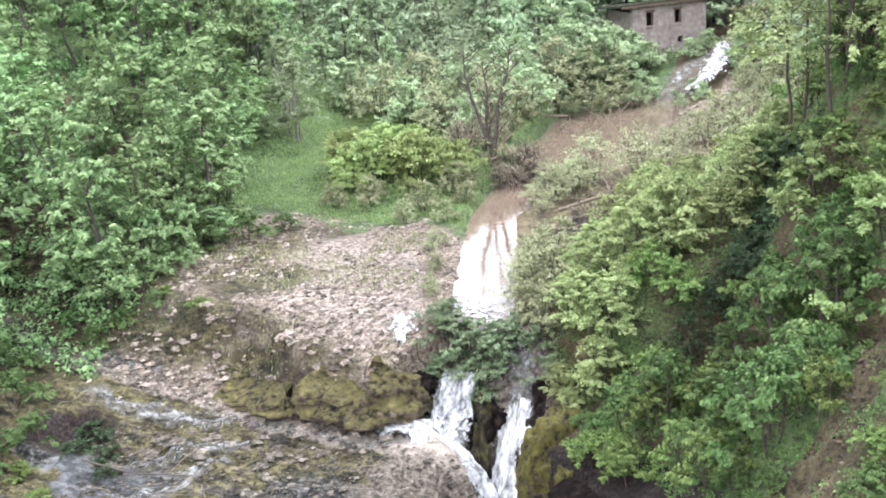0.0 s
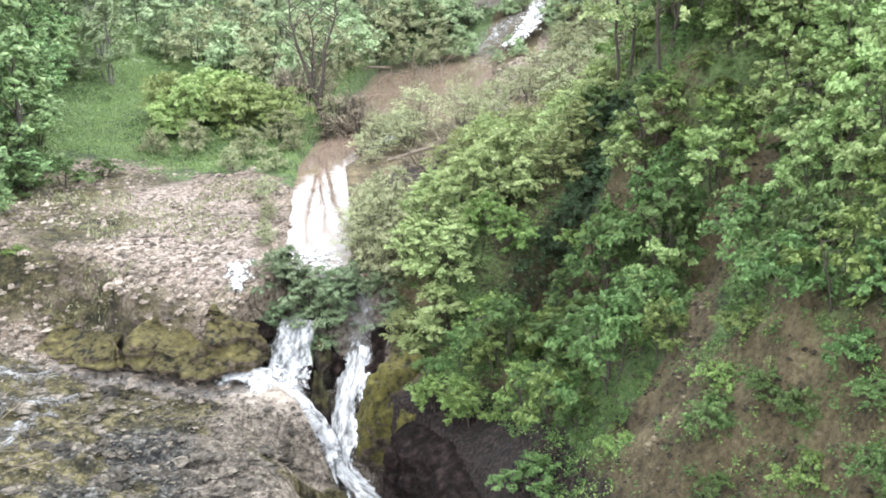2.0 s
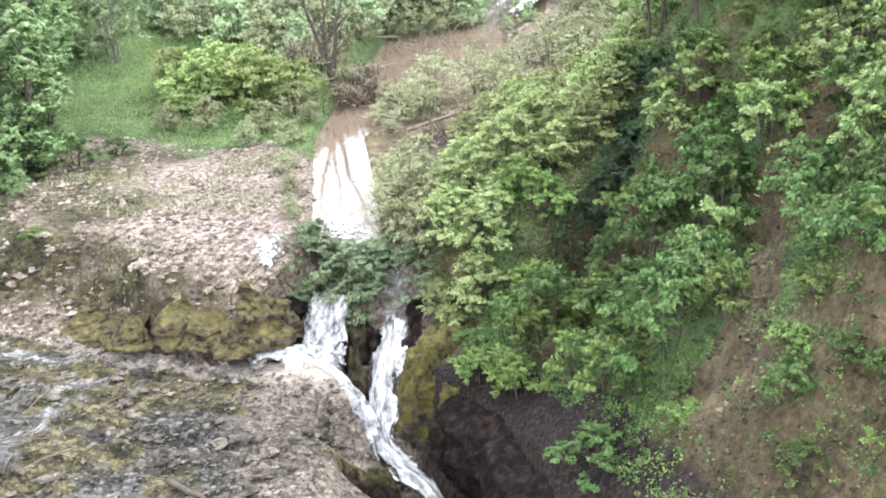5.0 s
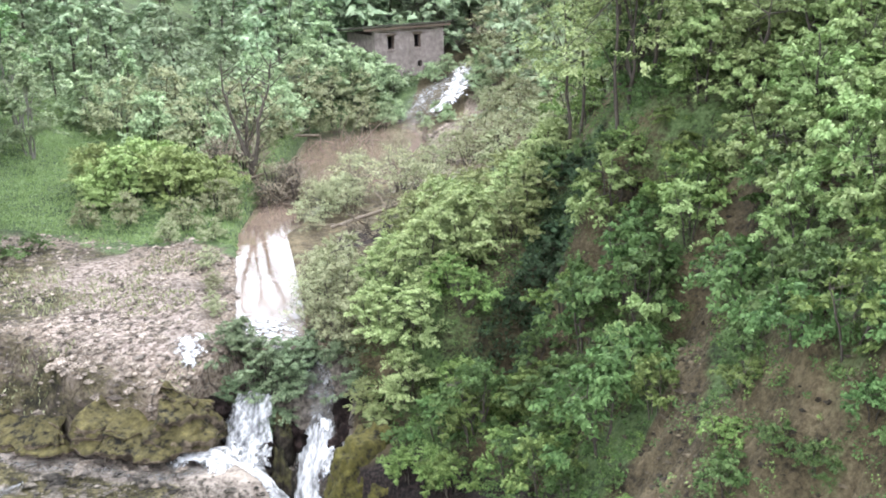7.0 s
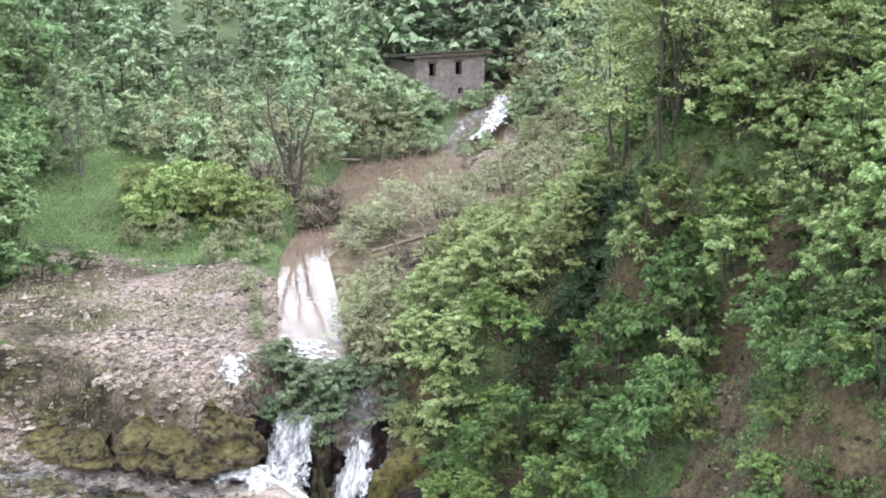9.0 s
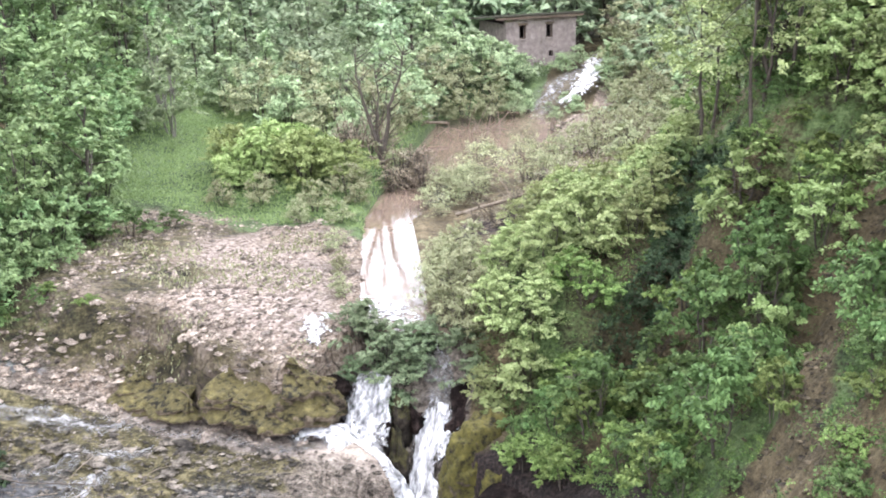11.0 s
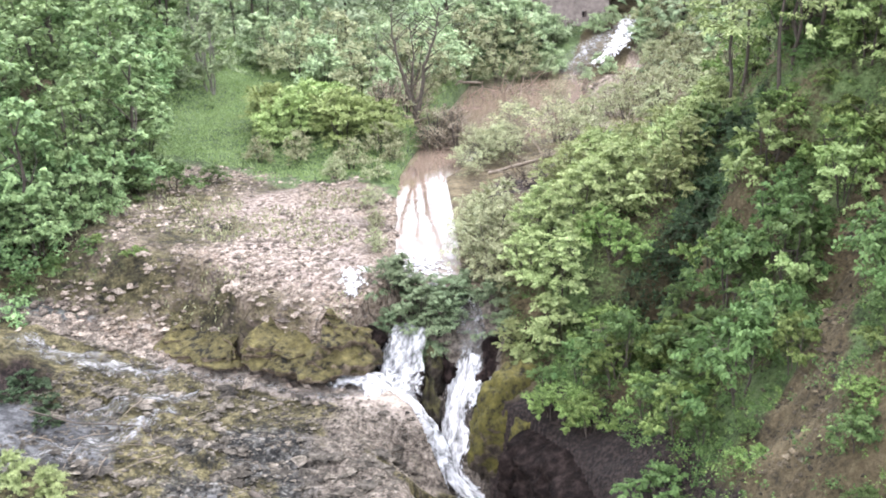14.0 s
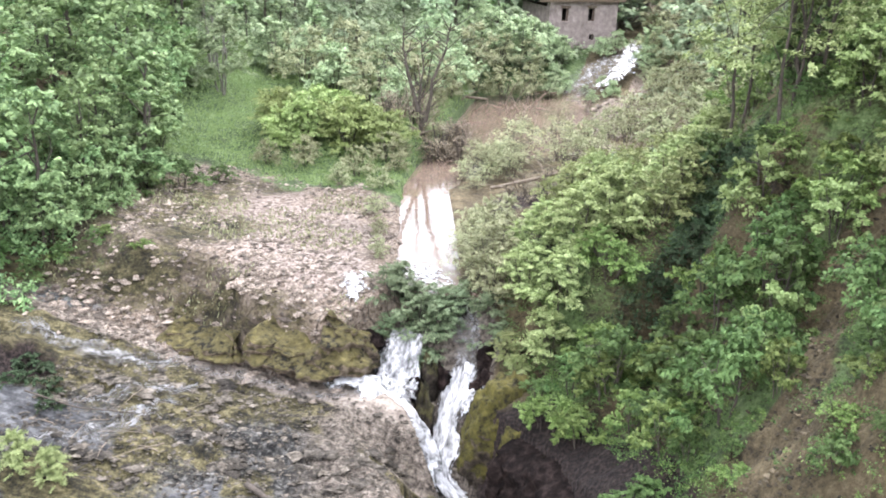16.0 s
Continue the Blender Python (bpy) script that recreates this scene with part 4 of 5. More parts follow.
rubble("rubble", "broken pale limestone chips on the rock shelf", 6500, on_shelf, 0.03, 0.17, 1, STONE, (0.2, 0.5), 2.2)
rubble("rubble", "stones gathered along the rock seam", 900, on_seam, 0.05, 0.26, 2, STONE)
rubble("rubble", "flat stone flakes on the wet slab", 4500, on_slab, 0.025, 0.13, 3, FLAKE, (0.12, 0.3), 2.0)
rubble("rubble", "broken bedrock flakes along the slab cracks", 1500, on_cracks, 0.08, 0.34, 8, FLAKE, (0.1, 0.24), 1.6)
rubble("rubble", "small stones in the bare earth slip", 5200, on_bank, 0.02, 0.13, 4, CLOD)
rubble("rubble", "gravel and stones on the far river bank", 1300, on_gravel, 0.05, 0.22, 5, STONE)

stone_proto = None
rng = random.Random(12)
for k in range(120):
    x = rng.uniform(-18.5, -8.4) if k % 3 else rng.gauss(-11.5, 0.6)
    y = float(seam_line(np.array([x]))[0]) + rng.choice((rng.uniform(0.3, 2.6), rng.uniform(1.2, 4.0), rng.uniform(1.0, 9.0)))
    r = rng.uniform(0.07, 0.2)
    if stone_proto is None:
        stone_proto = tagged(make_rock("stone", "flat pale limestone block lying on the shelf", 0, 0, 0, 1, 0.7, 0.32, 40, STONE, 0, 2, 0.7, 5.0), group="stones on the shelf")
        stone_proto.matrix_basis = pose(x, y, z_at(x, y) + 0.08, 0, 0, 40) @ Matrix.Diagonal((0.3, 0.3, 0.3, 1))
        continue
    stone_proto.scale, kept = (1, 1, 1), stone_proto.scale.copy()
    copy_thing(stone_proto, pose(x, y, z_at(x, y) + r * 0.2, rng.uniform(-10, 10), rng.uniform(-10, 10), rng.uniform(0, 360)) @ Matrix.Diagonal((r, r, r, 1)))
    stone_proto.scale = kept


# ---- the stone mill ----
def box(bm, lo, hi):
    m = Matrix.LocRotScale([(a + b) / 2 for a, b in zip(lo, hi)], None, [abs(b - a) for a, b in zip(lo, hi)])
    return bmesh.ops.create_cube(bm, size=1.0, matrix=m)


def mill_materials():
    m = Nodes("rubble_stone_wall")
    b = m.node("ShaderNodeTexVoronoi", Scale=3.5)
    m.link(m.coords(), b.inputs["Vector"])
    n = m.noise(3.0, 5.0)
    c = m.mix(0.6, m.ramp(b.outputs["Color"], [(0.1, (0.14, 0.115, 0.105)), (0.9, (0.34, 0.29, 0.27))]), m.ramp(n, [(0.3, (0.15, 0.12, 0.11)), (0.7, (0.34, 0.29, 0.27))]))
    m.colour(c)
    m.bump(b.outputs["Distance"], 0.6, 0.05)
    m.set(Roughness=0.95)
    r = Nodes("weathered_roof")
    n = r.noise(4.0, 5.0)
    r.colour(r.ramp(n, [(0.3, (0.04, 0.037, 0.03)), (0.6, (0.09, 0.09, 0.065)), (0.8, (0.13, 0.15, 0.085))]))
    r.bump(n, 0.5, 0.04)
    r.set(Roughness=0.9)
    d = Nodes("room_shade")
    d.colour(d.ramp(d.noise(2.0), [(0.3, (0.012, 0.011, 0.01)), (0.7, (0.025, 0.022, 0.02))]))
    w = Nodes("old_timber")
    w.colour(w.ramp(w.noise(7.0), [(0.3, (0.07, 0.05, 0.035)), (0.7, (0.16, 0.12, 0.09))]))
    return m.mat, r.mat, d.mat, w.mat


def build_mill(x, y, z, turn):
    stone, roof_m, dark, wood = mill_materials()
    mill = tagged(new("water_mill"), "small derelict stone water mill with dark windows", "mill")
    long, deep, high, t = 5.2, 4.6, 3.3, 0.45
    holes = [(0.95, 1.45, 1.75, 2.65), (2.95, 3.45, 1.75, 2.65), (3.15, 3.5, 0.45, 0.85)]
    bm = bmesh.new()
    us = sorted({0, long, *(v for h in holes for v in h[:2])})
    ws = sorted({-1.2, high, *(v for h in holes for v in h[2:])})
    solid = {(i, j) for i in range(len(us) - 1) for j in range(len(ws) - 1) if not any(h[0] <= (us[i] + us[i + 1]) / 2 <= h[1] and h[2] <= (ws[j] + ws[j + 1]) / 2 <= h[3] for h in holes)}
    corner = {}

    def vert(i, k, j):
        if (i, k, j) not in corner:
            corner[i, k, j] = bm.verts.new((us[i], k * t, ws[j]))
        return corner[i, k, j]

    for i, j in solid:
        bm.faces.new((vert(i, 0, j), vert(i + 1, 0, j), vert(i + 1, 0, j + 1), vert(i, 0, j + 1)))
        bm.faces.new((vert(i, 1, j + 1), vert(i + 1, 1, j + 1), vert(i + 1, 1, j), vert(i, 1, j)))
        for di, dj, a, b in ((-1, 0, (i, j), (i, j + 1)), (1, 0, (i + 1, j + 1), (i + 1, j)), (0, -1, (i + 1, j), (i, j)), (0, 1, (i, j + 1), (i + 1, j + 1))):
            if (i + di, j + dj) not in solid:
                bm.faces.new((vert(a[0], 0, a[1]), vert(b[0], 0, b[1]), vert(b[0], 1, b[1]), vert(a[0], 1, a[1])))
    part("front_wall", bm, stone, mill)
    for name, lo, hi in (("back_wall", (0, deep - t, -1.2), (long, deep, high - 0.65)), ("side_wall", (0, t, -1.2), (t, deep - t, high - 0.6)), ("side_wall", (long - t, t, -1.2), (long, deep - t, high - 0.6))):
        bm = bmesh.new()
        box(bm, lo, hi)
        part(name, bm, stone, mill)
    # added panel: the shade of the unlit room is put into its colour
    bm = bmesh.new()
    box(bm, (t, t + 0.5, -1.0), (long - t, t + 0.55, high - 0.1))
    part("shade_panel", bm, dark, mill, "panel painted near black for the unlit interior behind the windows")
    for h in holes[:2]:
        bm = bmesh.new()
        e = 0.05
        box(bm, (h[0], 0.12, h[2]), (h[0] + e, 0.2, h[3]))
        box(bm, (h[1] - e, 0.12, h[2]), (h[1], 0.2, h[3]))
        box(bm, (h[0] + e, 0.12, h[3] - e), (h[1] - e, 0.2, h[3]))
        box(bm, (h[0] + e, 0.12, h[2]), (h[1] - e, 0.2, h[2] + e))
        window = part("window", bm, wood, mill, "small dark window in the stone wall")
        bm = bmesh.new()
        box(bm, (h[0] - 0.1, -0.05, h[3] + 0.002), (h[1] + 0.1, 0.1, h[3] + 0.16))
        part("lintel", bm, wood, window)
        bm = bmesh.new()
        box(bm, (h[0] - 0.06, -0.07, h[2] - 0.09), (h[1] + 0.06, 0.1, h[2] - 0.002))
        part("sill", bm, stone, window)
    # low roof, front slope then back slope, with a ragged edge of slabs
    rng = random.Random(4)
    ridge, over = high - 0.3, 0.4
    for name, y0, z0, y1, z1 in (("roof_front", -over, high - 0.02, deep / 2, ridge), ("roof_back", deep + over, high - 0.6, deep / 2, ridge)):
        bm = bmesh.new()
        rows, cols = 6, 22
        for i in range(rows):
            for j in range(cols):
                f0, f1 = i / rows - (0.03 if i else 0), (i + 1) / rows
                u0, u1 = -1.0 + (long + 1.5) * j / cols, -1.0 + (long + 1.5) * (j + 1) / cols - 0.012
                lift = 0.015 * i % 0.03 + rng.uniform(0, 0.035)
                a = [(u0, y0 + (y1 - y0) * f0, z0 + (z1 - z0) * f0 + lift + 0.03), (u1, y0 + (y1 - y0) * f0, z0 + (z1 - z0) * f0 + lift + 0.03), (u1, y0 + (y1 - y0) * f1, z0 + (z1 - z0) * f1 + lift), (u0, y0 + (y1 - y0) * f1, z0 + (z1 - z0) * f1 + lift)]
                top = [bm.verts.new((p[0], p[1], p[2] + 0.09)) for p in a]
                low = [bm.verts.new(p) for p in a]
                bm.faces.new(top)
                bm.faces.new(low[::-1])
                for q in range(4):
                    bm.faces.new((top[q], low[q], low[(q + 1) % 4], top[(q + 1) % 4]))
        bmesh.ops.recalc_face_normals(bm, faces=bm.faces)
        part(name, bm, roof_m, mill, "weathered slab roof with moss")
    bm = bmesh.new()
    box(bm, (-0.9, -0.38, high - 0.2), (long + 0.4, -0.24, high - 0.06))
    part("eaves_beam", bm, wood, mill)
    mill.matrix_basis = pose(x, y, z, 0, 0, turn)


build_mill(-8.3, 70.73, 2.0, 32)


# ---- dead wood ----
def limb(points, r0, r1, co, faces, wob=0.05, seed=0):
    rng = np.random.default_rng(seed)
    p = np.array(points, float)
    u = np.linspace(0, len(p) - 1, 4 * (len(p) - 1) + 1)
    q = np.stack([np.interp(u, np.arange(len(p)), p[:, k]) for k in range(3)], -1)
    q[1:-1] += rng.normal(size=(len(q) - 2, 3)) * wob
    tube(co, faces, list(q), np.linspace(r0, r1, len(q)), 6)


def wood(name, label, category, limbs, material=DEADWOOD, at=(0, 0, 0), part_name=""):
    co, faces = [], []
    for k, (points, r0, r1) in enumerate(limbs):
        limb(points, r0, r1, co, faces, r0 * 0.2, k + 3)
    ob = link_mesh(part_name or name, np.array(co), np.array(faces), material)
    if part_name:
        return ob
    ob.matrix_basis = pose(*at)
    return tagged(ob, label, category)


def build_dead_tree():
    x, y = -10.9, 46.1
    root = tagged(new("dead_tree"), "half-dead forked tree leaning by the pool, ivy at its foot", "tree")
    root.matrix_basis = pose(x, y, z_at(x, y) - 0.1)
    trunk = [([(0, 0, 0), (-0.15, 0, 1.0), (-0.75, 0.1, 2.6), (-1.1, 0.2, 4.0), (-1.2, 0.2, 5.3)], 0.14, 0.03), ([(-0.05, 0, 0.3), (0.2, -0.1, 1.6), (0.35, 0, 3.0), (0.85, 0.1, 4.3), (1.1, 0.2, 5.7)], 0.13, 0.03), ([(-0.1, 0.1, 0.2), (-0.35, 0.2, 1.8), (-0.2, 0.3, 3.4), (-0.35, 0.3, 4.9)], 0.09, 0.02)]
    a = wood("trunk", "", "", trunk, BARK, part_name="trunk")
    a.parent = root
    rng = random.Random(3)
    twigs = []
    for (line, _, _) in trunk:
        for k in range(24):
            f = rng.uniform(1.0, len(line) - 1.05)
            i = int(f)
            p = [line[i][q] + (line[i + 1][q] - line[i][q]) * (f - i) for q in range(3)]
            d = (rng.uniform(-1, 1), rng.uniform(-0.5, 0.5), rng.uniform(0.2, 0.9))
            L = rng.uniform(0.6, 1.6)
            twigs.append(([p, [p[q] + d[q] * L * 0.5 for q in range(3)], [p[0] + d[0] * L, p[1] + d[1] * L, p[2] + d[2] * L * 1.1]], 0.03, 0.006))
    b = wood("branch", "", "", twigs, BARK, part_name="branch")
    b.parent = root
    g = np.random.default_rng(6)
    centres = np.stack([g.normal(0.15, 0.45, 26), g.normal(0, 0.3, 26), np.abs(g.normal(0.6, 0.45, 26))], -1)
    co, faces = leaves_mesh(g, centres, np.full(26, 0.28), np.full(26, 42), 0.11)
    ivy = link_mesh("ivy", co, faces, LEAF_OLIVE, smooth_faces=False)
    ivy.parent = root
    top = np.stack([g.normal(0.0, 1.1, 34), g.normal(0, 0.6, 34), g.uniform(2.6, 5.8, 34)], -1)
    co, faces = leaves_mesh(g, top, np.full(34, 0.35), np.full(34, 7), 0.1)
    crown = link_mesh("crown", co, faces, LEAF_GREY, smooth_faces=False)
    crown.parent = root


build_dead_tree()


def drift(name, label, x, y, spread, count, seed, r=0.035, high=1.0):
    """A tangle of dead branches."""
    rng = random.Random(seed)
    heap = tagged(new(name), label, "driftwood")
    heap.matrix_basis = pose(x, y, 0)
    for k in range(count):
        a, e, L = rng.uniform(0, 6.28), rng.uniform(-0.1, 0.9), rng.uniform(0.6, 1.9)
        px, py = rng.gauss(0, spread), rng.gauss(0, spread * 0.6)
        pz = z_at(x + px, y + py) + rng.random() * 0.3 * high
        d = (math.cos(a) * math.cos(e), math.sin(a) * math.cos(e), math.sin(e) * high)
        line = [(px, py, pz), (px + d[0] * L / 2, py + d[1] * L / 2, pz + d[2] * L / 2 + 0.06), (px + d[0] * L, py + d[1] * L, pz + d[2] * L * 0.9)]
        wood("branch", "", "", [(line, r * rng.uniform(0.5, 1.3), r * 0.2)], part_name="branch").parent = heap
    return heap


drift("driftwood", "tangled heap of dead branches at the pool edge", -9.7, 46.0, 0.7, 90, 1, 0.05, 1.7)
drift("driftwood", "grey dead twigs behind the forked tree", -12.2, 47.4, 0.9, 44, 2, 0.04, 2.2)
drift("driftwood", "washed-up branches on the far bank", -10.6, 56.5, 1.3, 30, 3)
drift("driftwood", "dead branches caught above the pool", -8.4, 58.5, 1.0, 24, 4, 0.045, 1.6)
drift("driftwood", "brushwood under the leaning log", -4.2, 39.0, 0.7, 26, 5)
drift("driftwood", "thin dead sticks on the wet slab", -13.6, 21.9, 1.3, 16, 6, 0.02, 0.25)
drift("driftwood", "grey sticks on the gravel bank", -1.5, 52.5, 1.4, 22, 7, 0.03, 0.4)
wood("log", "pale fallen log leaning across the pool edge", "log", [([(-6.4, 40.0, 0.3), (-4.5, 38.8, 1.2), (-2.6, 37.6, 2.1)], 0.08, 0.055)])
wood("log", "short dark branch beside the log", "log", [([(-6.3, 37.9, 0.15), (-5.4, 37.3, 0.35), (-4.7, 37.2, 0.6)], 0.05, 0.03)])
wood("log", "bleached log on the far shore", "log", [([(-12.4, 57.2, 0.75), (-11.2, 57.0, 0.8), (-9.9, 57.3, 0.7)], 0.1, 0.07)])
wood("log", "thick stick lying on the wet rock slab", "log", [([(-9.2, 20.0, z_at(-9.2, 20.0) + 0.1), (-8.3, 19.6, z_at(-8.3, 19.6) + 0.12), (-7.5, 19.15, z_at(-7.5, 19.15) + 0.08)], 0.09, 0.06)], BARK)
wood("log", "long thin pole lying over the rivulets", "log", [([(-17.0, 21.9, z_at(-17, 21.9) + 0.25), (-15.4, 22.0, z_at(-15.4, 22.0) + 0.15), (-13.6, 22.2, z_at(-13.6, 22.2) + 0.1)], 0.03, 0.018)], BARK)
wood("post", "pale broken stake at the water's edge", "stake", [([(-4.25, 59.9, z_at(-4.25, 59.9) - 0.2), (-4.25, 59.9, z_at(-4.25, 59.9) + 0.45), (-4.2, 59.9, z_at(-4.25, 59.9) + 0.65)], 0.14, 0.12)])
wood("stump", "dark stump among the bank shrubs", "stump", [([(9.6, 26.4, z_at(9.6, 26.4) - 0.2), (9.6, 26.4, z_at(9.6, 26.4) + 0.6), (9.6, 26.4, z_at(9.6, 26.4) + 0.9)], 0.3, 0.24)], BARK)


def build_parapet():
    """The low concrete wall of the road above the bank."""
    m = Nodes("pale_concrete")
    n = m.noise(3.0, 5.0)
    m.colour(m.ramp(n, [(0.3, (0.36, 0.35, 0.37)), (0.7, (0.52, 0.51, 0.53))]))
    m.bump(n, 0.3, 0.02)
    m.set(Roughness=0.9)
    wall = tagged(new("road_parapet"), "pale concrete road parapet above the wooded bank", "parapet")
    wall.matrix_basis = pose(11.5, 28.5, 11.5, 0, 0, -45)
    bm = bmesh.new()
    box(bm, (0, 0, -1.6), (9, 0.3, 1.0))
    bmesh.ops.bevel(bm, geom=bm.edges[:], offset=0.02, segments=1)
    part("wall", bm, m.mat, wall)
    bm = bmesh.new()
    box(bm, (-0.05, -0.08, 1.003), (9.05, 0.38, 1.12))
    bmesh.ops.bevel(bm, geom=bm.edges[:], offset=0.02, segments=1)
    part("coping", bm, m.mat, wall)


build_parapet()

# ---- plants ----
tree_deep = make_plant("tree", "broadleaf tree with a dense deep green crown", "tree", 1, 5.6, 4.8, LEAF_DEEP, 0.23, 120, 30, 0.0, 1, 0.12, lobes=13, corners=3)
tree_deep2 = make_plant("tree", "tall deep green tree on the wooded slope", "tree", 21, 7.4, 4.4, LEAF_DEEP, 0.24, 120, 30, 0.02, 1, 0.13, lobes=14, corners=3)
tree_fresh = make_plant("tree", "young tree with a bright fresh green crown", "tree", 3, 5.4, 4.4, LEAF_FRESH, 0.165, 120, 42, 0.02, 2, 0.09, lobes=13, corners=3)
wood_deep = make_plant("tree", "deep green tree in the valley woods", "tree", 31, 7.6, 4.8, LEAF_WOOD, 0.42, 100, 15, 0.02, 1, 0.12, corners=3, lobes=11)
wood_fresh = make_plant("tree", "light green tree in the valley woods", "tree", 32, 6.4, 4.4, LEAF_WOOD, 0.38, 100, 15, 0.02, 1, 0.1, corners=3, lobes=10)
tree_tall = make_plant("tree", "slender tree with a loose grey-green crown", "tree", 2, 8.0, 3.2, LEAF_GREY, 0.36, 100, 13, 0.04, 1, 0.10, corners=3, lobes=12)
tree_sparse = make_plant("tree", "many-stemmed tree with thin yellowish spring leaves", "tree", 13, 7.0, 5.2, LEAF_YELLOW, 0.11, 130, 50, 0.08, 2, 0.07, lobes=12, corners=3)
tree_wide = make_plant("tree", "wide tree with a thin veil of yellowish leaves", "tree", 19, 10.5, 8.6, LEAF_YELLOW, 0.115, 280, 62, 0.12, 2, 0.1, lobes=16, corners=3)
tree_maple = make_plant("tree", "young maple with a bright layered crown", "tree", 20, 4.6, 4.6, LEAF_PALE, 0.13, 200, 48, 0.0, 2, 0.09, flat=0.35, lobes=13, corners=3)
willow = make_plant("tree", "pale many-stemmed willow in the meadow", "tree", 14, 4.4, 2.8, LEAF_GREY, 0.14, 150, 32, 0.05, 5, 0.05, limb=PALE_BARK)
bush_deep = make_plant("shrub", "dense deep green shrub on a steep bank", "shrub", 4, 1.5, 2.3, LEAF_BANK, 0.09, 86, 38, 0.0, 3, 0.03, lobes=8, corners=3)
bush_deep2 = make_plant("shrub", "low spreading dark green shrub", "shrub", 15, 1.0, 2.4, LEAF_BANK, 0.086, 76, 37, 0.0, 3, 0.03, lobes=8, corners=3)
bush_fresh = make_plant("shrub", "leafy fresh green shrub", "shrub", 5, 1.7, 2.4, LEAF_SPRING, 0.092, 88, 39, 0.0, 3, 0.03, lobes=9, corners=3)
bush_fresh2 = make_plant("bramble", "low bright green bush of bramble", "shrub", 16, 0.9, 1.9, LEAF_SPRING, 0.084, 62, 37, 0.0, 3, 0.03, lobes=7, corners=3)
bush_pale = make_plant("shrub", "pale fresh shrub high on the bank", "shrub", 17, 1.6, 2.4, LEAF_PALE, 0.096, 88, 39, 0.0, 3, 0.03, lobes=9, corners=3)
bush_yellow = make_plant("hazel_bush", "spreading yellow-green hazel shrub", "shrub", 6, 2.3, 3.0, LEAF_YELLOW, 0.074, 200, 62, 0.0, 4, 0.04, flat=0.32, lobes=13, corners=3)
bush_grey = make_plant("willow_bush", "thin grey-green willow shrub by the water", "shrub", 7, 1.8, 2.4, LEAF_GREY, 0.09, 130, 34, 0.02, 6, 0.022, flat=0.9, lobes=14, corners=3)
bush_olive = make_plant("alder_bush", "sparse olive shrub with thin twigs", "shrub", 8, 2.0, 2.6, LEAF_OLIVE, 0.085, 130, 30, 0.03, 7, 0.022, flat=0.95, lobes=15, corners=3)

bush_thin = make_plant("alder_bush", "thin hazy brush with bare twigs", "shrub", 47, 1.9, 2.8, LEAF_OLIVE, 0.075, 120, 16, 0.03, 9, 0.022, flat=1.0, lobes=16, corners=3)
lip_bush = make_plant("willow_bush", "grey-green shrub over the lip of the fall", "shrub", 57, 1.5, 2.3, LEAF_SAGE, 0.075, 130, 38, 0.0, 5, 0.022, flat=0.7, lobes=14, corners=3)
meadow_bush = make_plant("shrub", "broad pale yellow-green shrub on the meadow edge", "shrub", 58, 2.4, 3.6, LEAF_MEADOW, 0.1, 240, 44, 0.0, 5, 0.035, flat=0.8, lobes=18, corners=3)
thicket = make_plant("shrub", "rounded deep green thicket below the trees", "shrub", 59, 3.0, 4.0, LEAF_DEEP, 0.14, 160, 37, 0.0, 4, 0.05, flat=0.6, lobes=16, corners=3)
rng_pick = random.Random(2)
# meadow edge
for x, y, s in ((-15.9, 43.6, 1.3), (-13.8, 43.2, 1.3), (-17.6, 44.6, 1.15), (-12.4, 44.0, 1.0), (-14.8, 45.0, 1.2), (-16.6, 42.2, 0.7)):
    plant(meadow_bush, x, y, s * 0.85)
for x, y, s in ((-14.8, 40.2, 0.75), (-12.4, 40.0, 0.75), (-11.6, 42.2, 0.8), (-12.6, 38.4, 0.5), (-10.9, 38.6, 0.5), (-16.4, 39.8, 0.6)):
    plant(bush_olive, x, y, s, label="low olive shrub between meadow and pool")
plant(bush_yellow, -14.4, 19.1, 0.45, label="yellowish green shrub on the lower slab")
plant(bush_yellow, -15.5, 19.2, 0.5, label="yellowish green shrub on the lower slab")
for x, y, s in ((-20.4, 28.9, 0.7), (-20.1, 30.6, 0.75), (-19.6, 32.2, 0.6), (-20.2, 33.5, 0.8), (-19.5, 34.8, 0.6), (-20.7, 37.6, 0.75), (-22.0, 36.2, 0.9), (-22.2, 39.2, 0.8), (-22.9, 41.6, 0.85), (-23.9, 44.2, 0.9), (-24.6, 46.6, 0.9), (-21.8, 31.6, 0.9), (-22.4, 29.6, 0.9), (-23.6, 38.4, 1.0)):
    plant(thicket, x, y, s)
plant(willow, -22.4, 48.6, 1.1)
plant(willow, -24.5, 52.0, 1.15)
for x, y, s in ((-19.6, 28.3, 0.5), (-20.4, 27.6, 0.6), (-18.6, 28.9, 0.45), (-21.6, 28.0, 0.65), (-18.2, 35.2, 0.9), (-19.4, 34.2, 0.8), (-20.6, 31.6, 0.8), (-17.2, 36.6, 0.6)):
    plant(bush_deep, x, y, s, label="dark green shrub at the edge of the rock shelf")
for x, y, s in ((-14.4, 26.9, 0.3), (-16.6, 28.6, 0.45), (-18.4, 29.4, 0.5), (-19.6, 28.4, 0.5), (-18.8, 21.4, 0.6), (-17.6, 20.4, 0.5), (-11.6, 18.2, 0.5), (-13.2, 17.6, 0.7)):
    plant(bush_fresh2, x, y, s, label="small green tuft of plants in the rocks")
